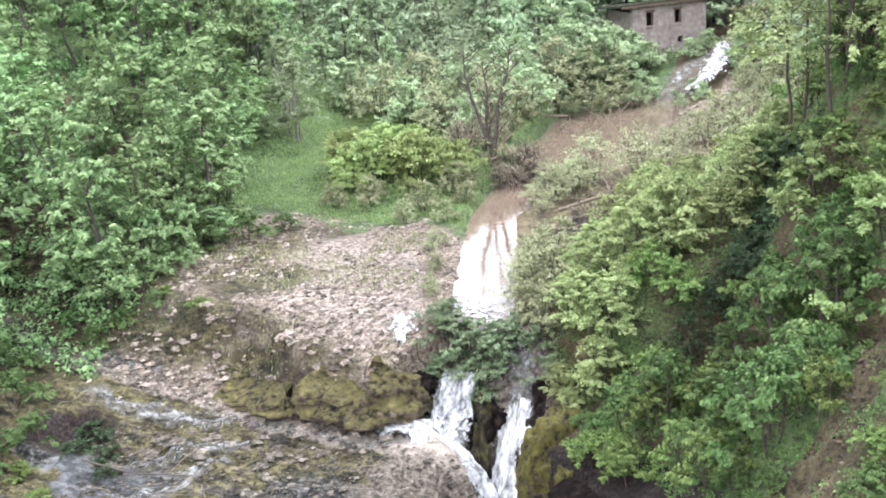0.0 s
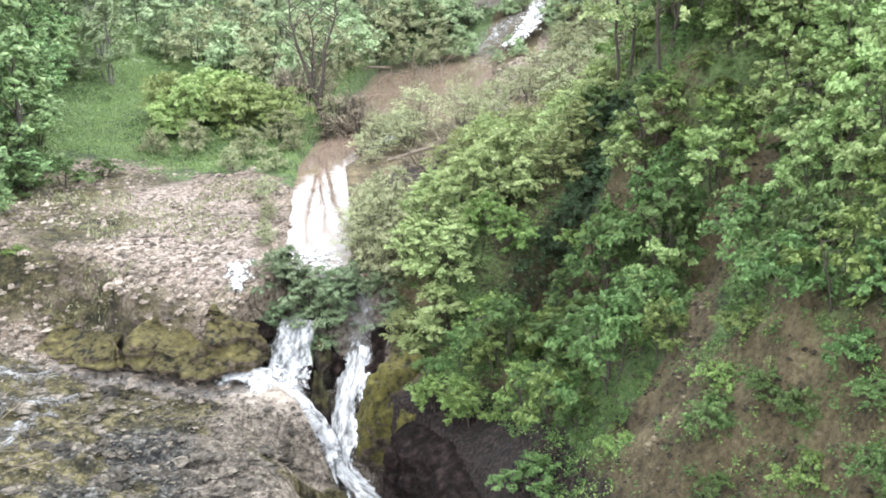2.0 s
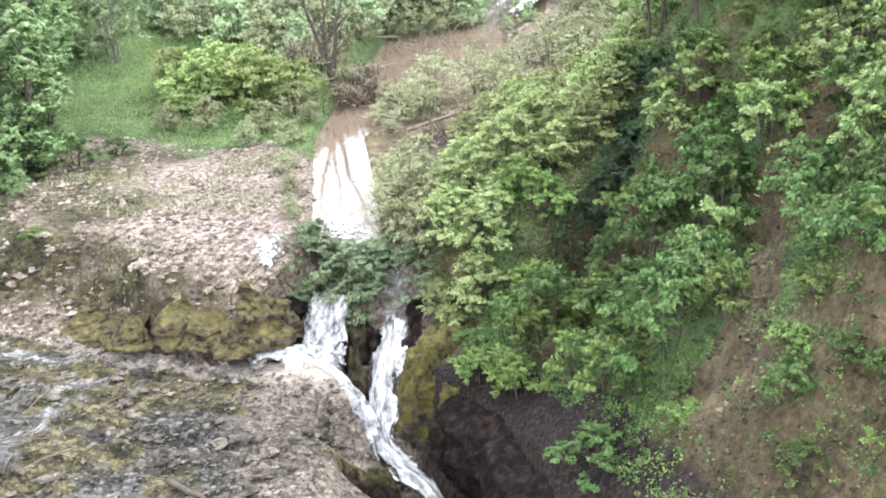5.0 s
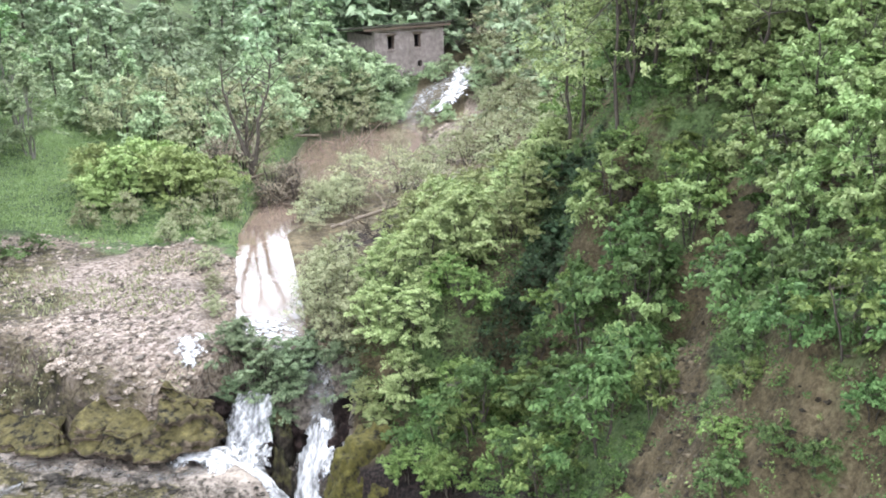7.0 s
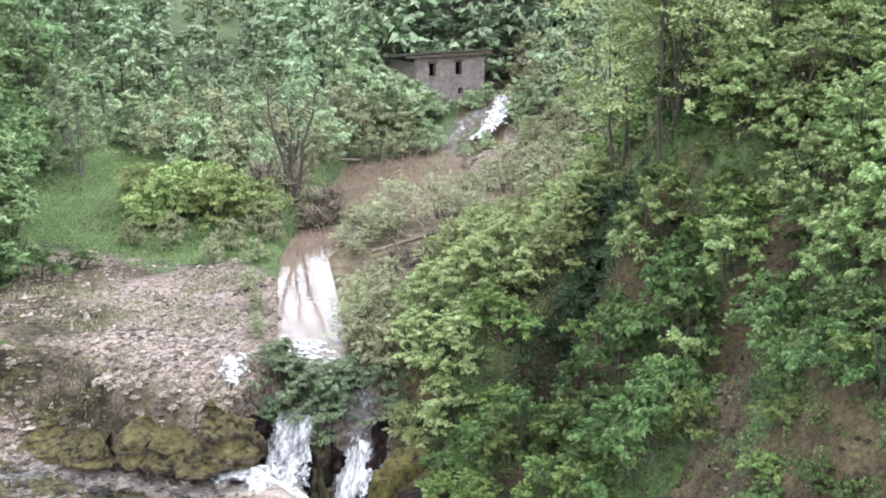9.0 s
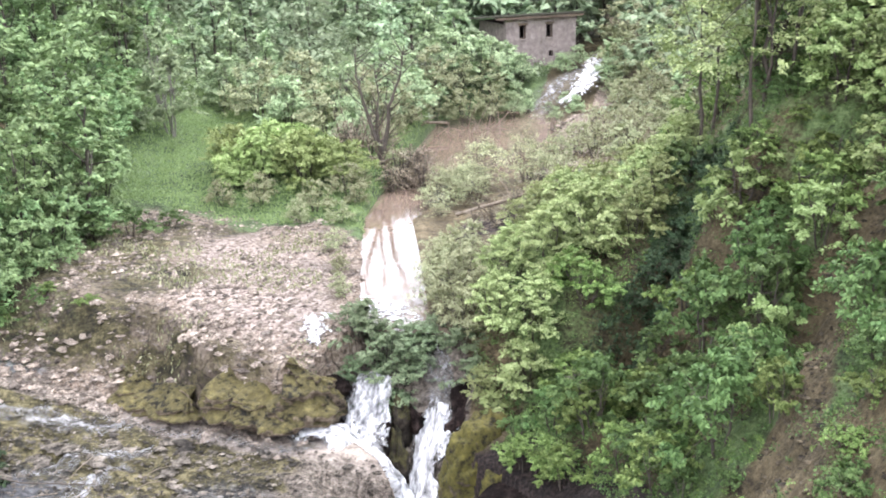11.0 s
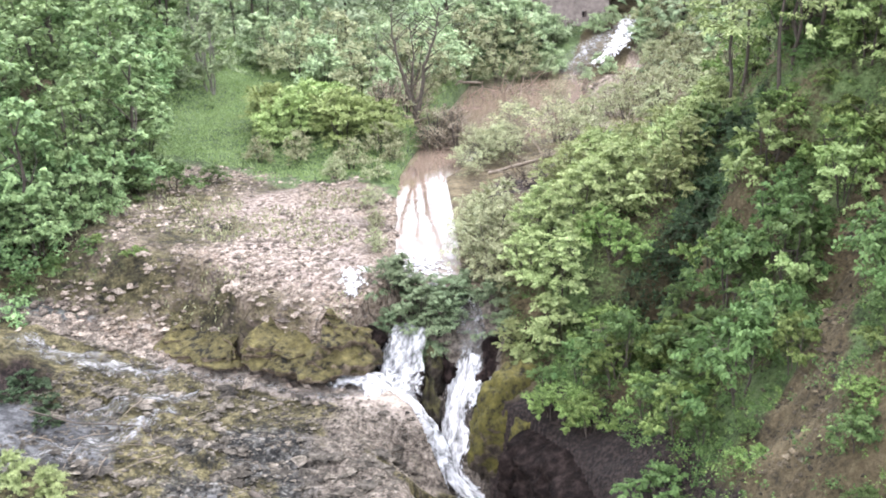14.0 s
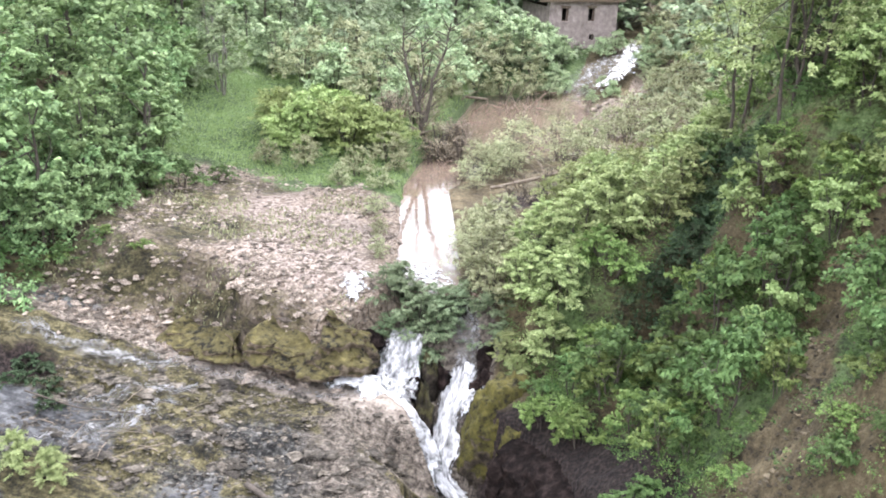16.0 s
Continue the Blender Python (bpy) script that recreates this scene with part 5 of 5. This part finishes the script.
# by the fall and the pool
for x, y, s in ((-6.4, 27.7, 0.9), (-7.4, 27.9, 0.75), (-6.0, 26.9, 0.55), (-7.0, 26.8, 0.5), (-5.5, 28.0, 0.75), (-6.2, 27.3, 0.8), (-7.4, 27.4, 0.6), (-5.3, 27.5, 0.6), (-6.7, 27.2, 0.6), (-4.1, 27.7, 0.6), (-3.8, 27.1, 0.5), (-6.8, 28.1, 0.65), (-6.0, 28.2, 0.65), (-7.4, 28.2, 0.65), (-5.3, 28.3, 0.65)):
    plant(lip_bush, x, y, s * 1.05, sink=0.0)
for x, y, s in ((-4.7, 31.2, 1.0), (-4.5, 29.6, 0.95), (-4.2, 28.2, 0.75), (-4.9, 33.2, 0.9), (-8.6, 30.4, 0.4), (-9.3, 32.8, 0.4), (-10.2, 35.5, 0.45)):
    plant(bush_olive, x, y, s, label="hazy olive shrub on the pool bank")
for x, y, s in ((-4.2, 46.0, 1.1), (-3.4, 42.6, 1.0), (-2.4, 45.0, 1.0), (-5.0, 32.2, 0.8), (-6.0, 42.6, 0.7), (-5.6, 34.0, 0.7), (-7.2, 43.4, 0.8), (-6.6, 44.8, 0.9), (-8.0, 42.0, 0.55), (-5.6, 33.0, 0.7), (-5.3, 30.8, 0.65), (-5.0, 29.6, 0.6)):
    plant(bush_thin, x, y, s, label="hazy olive shrub overhanging the pool", squash=rng_pick.uniform(0.7, 1.1))
for x, y, s in ((-4.3, 62.6, 0.45), (-4.0, 66.2, 0.5), (-4.9, 64.9, 0.4), (-6.2, 65.0, 0.5), (-7.0, 63.4, 0.9), (-3.2, 64.2, 0.7), (-7.0, 66.0, 0.9), (-8.4, 68.6, 1.4), (-10.4, 69.2, 1.6), (-9.2, 69.0, 1.5), (-8.0, 68.9, 1.2), (-7.0, 68.4, 1.0), (-1.4, 69.0, 1.0), (-0.9, 67.3, 0.9), (-3.7, 71.6, 0.9), (-4.6, 70.6, 0.8), (-1.0, 71.5, 1.2)):
    plant(bush_grey, x, y, s, label="grey willow in front of the upper cascade")
for x, y, s in ((-8.2, 62.6, 1.1), (-9.6, 61.2, 1.1), (-11.2, 60.0, 1.0), (-8.6, 65.4, 1.1), (-12.4, 58.4, 0.9), (-10.4, 64, 1.2)):
    plant(bush_olive, x, y, s, label="olive shrub on the far shore")
for x, y, s in ((-13.4, 50.0, 1.3), (-15.2, 51.6, 1.5), (-17.6, 52.6, 1.6), (-20.0, 54.4, 1.7), (-13.0, 53.4, 1.7), (-15.6, 55.4, 1.8), (-18.2, 56.4, 1.9), (-12.0, 56.4, 1.6), (-11.8, 61.8, 1.7), (-13.4, 60.0, 1.9), (-9.4, 66.0, 1.8), (-11.6, 66.4, 2.0), (-22.5, 56.8, 1.8)):
    plant(rng_pick.choice((bush_grey, bush_grey, bush_olive)), x, y, s, label="tall grey-green willow scrub beyond the meadow")
for x, y, s in ((-14.2, 62.6, 0.95), (-12.4, 64.0, 0.9), (-16.6, 59.4, 0.85)):
    plant(willow, x, y, s, label="pale round willow beyond the pool")
brush = make_plant("shrub", "brown half-dead brush with dry leaves", "shrub", 41, 1.7, 2.0, DRY_LEAF, 0.07, 80, 13, 0.02, 9, 0.03, flat=0.95, lobes=12, corners=3)
for x, y, s in ((-9.9, 45.6, 1.15), (-9.2, 46.4, 1.1), (-10.2, 44.6, 0.8), (-8.9, 45.2, 0.8), (-9.6, 47.4, 1.0), (-12.6, 47.0, 1.2), (-11.9, 48.0, 1.2), (-13.2, 47.8, 1.0)):
    plant(brush, x, y, s, label="brown half-dead brush at the foot of the tree")
for x, y, s in ((-4.9, 39.6, 0.6), (-4.2, 39.0, 0.6), (-5.3, 38.0, 0.5), (-4.5, 37.4, 0.5), (-3.8, 38.2, 0.6)):
    plant(brush, x, y, s, label="low brown brush under the leaning log")
for x, y, s, q in ((-7.5, 43.2, 0.8, 0.8), (-6.6, 43.9, 0.9, 0.9), (-7.0, 41.6, 0.5, 1.0), (-6.1, 45.6, 1.2, 1.0), (-8.0, 44.6, 0.6, 1.2), (-6.0, 34.6, 0.7, 0.8), (-5.8, 32.6, 0.8, 0.8), (-5.5, 30.9, 0.75, 0.9), (-7.2, 40.4, 0.45, 0.8)):
    plant(bush_thin, x, y, s, label="thin hazy brush hanging over the water", squash=q)
for x, y, s in ((-3.2, 49.0, 0.8), (-2.2, 51.0, 0.9), (-2.6, 53.6, 0.7), (-1.2, 48.4, 1.0), (-0.6, 52.2, 1.0), (-1.6, 56.0, 0.8), (0.4, 50.0, 1.1), (0.6, 55.0, 1.1), (1.8, 52.0, 1.2), (-0.2, 58.0, 0.9), (1.9, 48.0, 1.2), (0.2, 46.4, 1.1)):
    plant(bush_thin if (x + y) % 1 < 0.5 else bush_olive, x, y, s, label="hazy pale brush on the gravel bank")
# hazel thicket on the right bank
for x, y, s in ((-2.5, 33.9, 0.8), (-2.9, 30.8, 0.85), (-3.2, 28.2, 0.8), (-1.9, 36.0, 0.8), (-0.6, 34.9, 0.95), (-1.7, 29.9, 1.0), (-2.0, 27.9, 0.85), (-2.2, 26.7, 0.7), (-3.4, 26.6, 0.45), (-2.9, 25.9, 0.45), (-0.7, 30.6, 1.05), (-0.5, 28.2, 0.9), (-0.8, 26.9, 0.75), (-0.5, 31.6, 0.95), (-0.9, 28.9, 0.8), (-1.3, 32.6, 1.0), (1.0, 33.4, 1.0), (0.6, 36.4, 0.9), (2.2, 35.6, 0.9), (1.5, 32.4, 0.8), (0.8, 31.2, 0.75), (2.3, 34.0, 0.8)):
    plant(bush_fresh if x > -1 and y < 29.5 else bush_yellow, x, y, s, group="hazel thicket")
for x, y, s in ((-1.8, 23.3, 0.6), (-1.3, 23.0, 0.7), (-2.1, 24.3, 0.5), (-1.1, 24.4, 0.85), (-0.2, 23.8, 0.85), (-0.7, 22.5, 0.75), (0.3, 25.8, 0.8), (0.7, 22.1, 0.8), (1.3, 24.2, 0.8), (1.5, 20.4, 0.95), (1.9, 21.8, 0.8), (1.2, 19.0, 0.8), (1.5, 26.6, 0.7)):
    plant(bush_deep if (x + y) % 1 < 0.5 else bush_fresh, x, y, s, label="bright green shrub above the gorge")
for x, y, s in ((-0.4, 62.5, 0.8), (1.4, 59.0, 1.0), (1.8, 62.5, 1.6), (0.2, 66.0, 1.5), (3.2, 58.0, 1.5), (2.6, 66.5, 1.8), (-0.6, 70.0, 1.6), (1.6, 71.5, 2.0), (3.4, 53.5, 1.2), (4.6, 62.0, 1.8), (-0.4, 75.0, 2.0), (3.0, 76.0, 2.2)):
    plant(bush_olive, x, y, s, label="olive spring shrub on the far river bank")
for x, y, s in ((-11.6, 49.5, 0.6), (-11.7, 52.0, 0.7), (-11.5, 54.6, 0.6), (-11.9, 58.2, 0.7), (-11.3, 43.6, 0.5), (-10.9, 41.2, 0.45)):
    plant(bush_olive, x, y, s, label="low olive brush on the pool bank")
for x, y, s in ((-13, 80, 1.5), (-9.5, 79, 1.6), (-6, 80.5, 1.7), (-2.5, 81, 1.6), (1, 82, 1.6), (-11, 84, 1.7), (-7, 85, 1.8), (-3, 86, 1.8), (3.5, 85, 1.7), (-15, 86, 1.4)):
    plant(wood_deep, x, y, s, label="tall dark tree behind the mill")
for x, y, s in ((-19.2, 22.6, 0.8), (-21.1, 24.0, 1.0), (-19.4, 20.5, 0.7), (-22.6, 25.2, 1.1), (-20.4, 21.6, 0.9)):
    plant(bush_deep, x, y, s, label="dark shrub in the wet hollow")


def in_gap(x, y):
    """The shadowed gully between the hazels and the open bank."""
    return float(gully(np.float64(x), np.float64(y))) > 0.04


rng = random.Random(5)
spots = []
for k in range(4000):
    y = rng.uniform(11, 47)
    d = rng.uniform(1.2, 17)
    x = float(river_right(np.array([y]))[0]) + d
    if float(bare_earth(x, y)) > rng.uniform(0.1, 0.75) or float(bare_earth(x - 0.1, y + 0.9)) > 0.6 or in_gap(x, y) or (x < 1.4 and 25.5 < y < 38) or (d < 2.5 and y < 24) or (x < -1.2 and y < 25.6) or (x < 2.5 and y > 38) or (x > 9.6 and 22 < y < 32):
        continue
    gap = 0.7 if y < 20 else 0.95 if y < 30 else 1.5
    if any((x - a) ** 2 + (y - b) ** 2 < gap * gap for a, b in spots):
        continue
    spots.append((x, y))
    if len(spots) >= 380:
        break
for k in range(40):
    x, y = 9.3 + 1.0 * (k % 4) + 0.3 * math.sin(3.1 * k), 21.2 + 0.95 * (k // 4) + 0.3 * math.cos(2.3 * k)
    plant(bush_pale if k % 3 else bush_fresh, x, y, 0.62 + 0.16 * math.sin(1.7 * k), label="pale low shrub below the road parapet")
under = [(x, y) for x, y in spots if 2.8 < x < 5.6 and 27.6 < y < 30.4] + [(3.7, 27.7), (2.9, 27.3), (4.6, 27.0), (5.1, 27.2), (4.2, 27.6), (5.9, 26.1), (3.2, 28.6), (4.4, 28.2), (4.9, 29.2), (3.7, 29.4), (5.2, 30.2), (2.9, 30.0), (4.4, 31.4), (3.4, 31.6), (5.4, 31.8)]
spots = [p for p in spots if p not in under]
for x, y in under:
    plant(bush_fresh2 if y < 29 else bush_deep2, x, y, 0.62, label="low green shrub below the thin trees")
for x, y in spots:
    mix = fbm(np.array([x * 0.25]), np.array([y * 0.25]), 2, 77)[0]
    kind = rng.choice((bush_deep, bush_deep2, bush_deep2, bush_fresh2)) if mix < (-0.25 if y > 23 else 0.35 if x < 6.5 and y < 22 else 0.12) else rng.choice((bush_fresh, bush_fresh2, bush_deep))
    if x > 3.2 and 16.5 < y < 31 and rng.random() < (0.12 if x < 4.6 or y < 19 and x < 7 else 0.35 if x < 7 else 0.85):
        kind = bush_pale
    plant(kind, x, y, rng.uniform(0.85, 1.3) if y > 20 else rng.uniform(0.6, 1.0) if x > 4.9 and y > 16 or x > 8 else rng.uniform(0.35, 0.7), group="shrubs of the steep bank", squash=rng.uniform(1.0, 1.35))
plant(tree_sparse, 4.1, 30.0, 0.95)
plant(tree_sparse, 4.8, 31.0, 1.0)
plant(tree_sparse, 3.0, 34.0, 0.95)
plant(tree_wide, 4.6, 32.8, 0.95)
# low plants along the gully, coloured as dark as its shade
ivy_bush = make_plant("ivy_bush", "low leafy shrubs with gully shade put into their leaf colour", "shrub", 44, 0.8, 1.9, LEAF_SHADE, 0.09, 70, 36, 0.0, 3, 0.025, lobes=9, corners=3)
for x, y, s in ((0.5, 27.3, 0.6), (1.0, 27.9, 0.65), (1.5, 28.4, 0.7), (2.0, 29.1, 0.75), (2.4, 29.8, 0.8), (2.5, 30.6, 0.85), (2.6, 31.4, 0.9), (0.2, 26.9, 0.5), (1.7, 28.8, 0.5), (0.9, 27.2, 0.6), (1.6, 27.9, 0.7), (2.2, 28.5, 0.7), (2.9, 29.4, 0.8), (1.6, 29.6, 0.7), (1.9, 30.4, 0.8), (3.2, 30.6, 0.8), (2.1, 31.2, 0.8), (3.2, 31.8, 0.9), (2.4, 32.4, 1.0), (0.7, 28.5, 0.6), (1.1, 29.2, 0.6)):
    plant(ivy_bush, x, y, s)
for x, y, s in ((-17.3, 23.4, 0.75), (-16.6, 22.6, 0.6), (-18.2, 24.0, 0.8), (-16.2, 21.8, 0.5), (-17.6, 22.4, 0.7)):
    plant(ivy_bush, x, y, s, label="dark low plants in the wet rock hollow")
for x, y, s in ((7.4, 27.6, 0.7), (8.9, 27.0, 0.7), (8.2, 24.4, 0.6), (9.4, 23.6, 0.4), (8.6, 31.4, 0.6), (7.2, 31.0, 0.6), (9.8, 20.0, 0.35), (9.0, 18.4, 0.4)):
    plant(tree_maple, x, y, s, group="young maples on the bank")
for x, y, s in ((9.5, 36, 1.0), (7.0, 39, 1.0), (10.5, 42, 1.0), (5.5, 43, 0.8), (7.5, 47, 0.9)):
    plant(tree_fresh, x, y, s)

plant(wood_fresh, -10.2, 68.2, 0.55, label="small tree in front of the mill wall")

# left slope and the woods behind
rng = random.Random(8)
spots = []
for k in range(3000):
    y = rng.uniform(25, 60)
    edge = float(np.interp(y, [25, 31, 35, 43, 50, 60], [-20.5, -20.8, -21.5, -25.5, -28, -27]))
    x = edge - rng.uniform(0, 22)
    if any((x - a) ** 2 + (y - b) ** 2 < 2.2**2 for a, b in spots):
        continue
    spots.append((x, y))
    if len(spots) >= 66:
        break
row = [(-21.3, 29.6), (-20.7, 32.0), (-21.5, 34.4), (-20.6, 36.2), (-22.6, 37.6), (-23.4, 40.4), (-24.8, 43.6), (-25.6, 47.2)]
spots = row + [(x, y) for x, y in spots if all((x - a) ** 2 + (y - b) ** 2 > 2.4**2 for a, b in row)]
for x, y in spots:
    plant(rng.choice((tree_deep, tree_deep, tree_deep2, tree_fresh)), x, y, rng.uniform(0.8, 1.1) * (0.82 if x > -24 and y < 40 else 1.0), group="trees of the left slope")
spots = []
for k in range(6000):
    y = rng.uniform(55, 112)
    x = rng.uniform(-52, 26)
    if -13.5 < x < 1.5 and y < 68 or -11.5 < x < 0.5 and y < 77 or (x > -28 and x < -10 and y < 57.5):
        continue
    near = 2.3 if y < 80 else 3.2
    if any((x - a) ** 2 + (y - b) ** 2 < near * near for a, b in spots):
        continue
    spots.append((x, y))
    if len(spots) >= 195:
        break
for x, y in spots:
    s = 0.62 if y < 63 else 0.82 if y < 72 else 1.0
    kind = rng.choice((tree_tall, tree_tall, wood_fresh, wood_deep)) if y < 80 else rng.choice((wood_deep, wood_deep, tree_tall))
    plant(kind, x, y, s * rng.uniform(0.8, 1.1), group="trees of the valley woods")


# ---- grass and undergrowth ----
def carpet(name, label, category, pts, size, tall, upright, material, seed):
    """Many small blades or leaves on the ground, joined."""
    rng = np.random.default_rng(seed)
    n = len(pts)
    z = height(pts[:, 0], pts[:, 1])
    p = np.stack([pts[:, 0], pts[:, 1], z + tall * rng.random(n) ** 1.5], -1)
    nrm = rng.normal(size=(n, 3)) * 0.6
    nrm[:, 2] += 0.0 if upright else 0.9
    nrm /= np.linalg.norm(nrm, axis=1)[:, None]
    along = np.array([0, 0, 1.0]) + rng.normal(size=(n, 3)) * 0.35 if upright else np.cross(nrm, rng.normal(size=(n, 3)))
    along /= np.linalg.norm(along, axis=1)[:, None]
    across = np.cross(nrm, along)
    across /= np.linalg.norm(across, axis=1)[:, None] + 1e-9
    s = size * (0.6 + 0.8 * rng.random(n))[:, None]
    w = 0.16 if upright else 0.32
    quad = np.stack([p - along * s * 0.5, p + across * s * w, p + along * s * 0.5, p - across * s * w], 1)
    ob = link_mesh(name, quad.reshape(-1, 3), np.arange(4 * n).reshape(-1, 4), material, smooth_faces=False)
    return tagged(ob, label, category, kind="stuff")


def tufts(name, label, pts, per, size, wide, material, seed):
    """Low leafy mounds on the ground, joined."""
    rng = np.random.default_rng(seed)
    r = wide * (0.4 + 0.9 * rng.random(len(pts)))
    c = np.stack([pts[:, 0], pts[:, 1], height(pts[:, 0], pts[:, 1]) + r * 0.3], -1)
    co, faces = leaves_mesh(rng, c, r, np.full(len(pts), per), size, 0.7, 0.9, 3)
    ob = link_mesh(name, co, faces, material, smooth_faces=False)
    return tagged(ob, label, "undergrowth", kind="stuff")


g = np.random.default_rng(3)
p = np.stack([g.uniform(-27, -9.5, 90000), g.uniform(36.5, 60, 90000)], -1)
p = p[(p[:, 0] < river_left(p[:, 1]) - 0.3) & (p[:, 1] + 0.25 * (p[:, 0] + 12) + 3 * fbm(p[:, 0] * 0.35, p[:, 1] * 0.35, 3, 5) > 38.4)]
carpet("meadow_grass", "lush green meadow grass", "grass", p, 0.13, 0.07, True, GRASS, 1)
p = np.stack([g.uniform(-4, 12, 20000), g.uniform(11, 36, 20000)], -1)
dr = p[:, 0] - river_right(p[:, 1])
p = p[(dr > 0.9) & (g.random(len(p)) > bare_earth(p[:, 0], p[:, 1]) * np.where(p[:, 1] < 16.5, 0.65, 0.85)) & ((dr > 1.6) | (p[:, 1] > 25)) & (gully(p[:, 0], p[:, 1]) < 0.4)]
p = p[g.random(len(p)) < np.interp(p[:, 1], [16, 20, 26, 32], [0.6, 0.85, 1.0, 0.5])]
tufts("undergrowth", "low green undergrowth covering the steep bank", p[::2], 28, 0.055, 0.22, LEAF_BANK, 2)
tufts("undergrowth", "fresh green herbs on the steep bank", p[1::4], 28, 0.052, 0.22, LEAF_SPRING, 3)
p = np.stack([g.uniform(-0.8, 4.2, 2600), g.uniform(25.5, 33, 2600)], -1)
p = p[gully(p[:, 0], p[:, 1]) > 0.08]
tufts("undergrowth", "low leafy cover with the gully's shade put into its colour", p, 34, 0.075, 0.3, LEAF_SHADE, 13)
p = np.stack([g.uniform(-21, -8, 9000), g.uniform(25.5, 37, 9000)], -1)
p = p[(p[:, 0] < river_left(p[:, 1]) - 0.2) & (p[:, 1] > seam_line(p[:, 0]) + 0.8) & (fbm(p[:, 0] * 0.45, p[:, 1] * 0.45, 3, 9) > 0.12 - 0.03 * (-14 - p[:, 0]))]
carpet("dry_grass", "sparse dry grass tufts on the rock shelf", "grass", p, 0.16, 0.08, True, LEAF_OLIVE, 4)
p = np.stack([g.uniform(-34, -19.5, 1500), g.uniform(26, 56, 1500)], -1)
p = p[p[:, 0] < np.interp(p[:, 1], [26, 35, 43, 50, 60], [-19.5, -19.8, -24.0, -26.5, -26])]
tufts("undergrowth", "deep green undergrowth below the trees", p, 40, 0.16, 0.6, LEAF_DEEP, 5)
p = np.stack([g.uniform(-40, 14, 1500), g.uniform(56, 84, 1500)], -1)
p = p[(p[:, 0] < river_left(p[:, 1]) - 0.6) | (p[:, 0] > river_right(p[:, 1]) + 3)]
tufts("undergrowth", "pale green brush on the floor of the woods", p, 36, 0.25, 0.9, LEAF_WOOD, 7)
p = np.stack([g.uniform(-4.6, 6, 9000), g.uniform(44, 68, 9000)], -1)
dr = p[:, 0] - river_right(p[:, 1])
p = p[(dr > 0.6) & (g.random(len(p)) < smooth(0.5, 4, dr))]
carpet("dry_grass", "thin yellowish grass on the gravel bank", "grass", p, 0.25, 0.2, True, DRY_GRASS, 6)
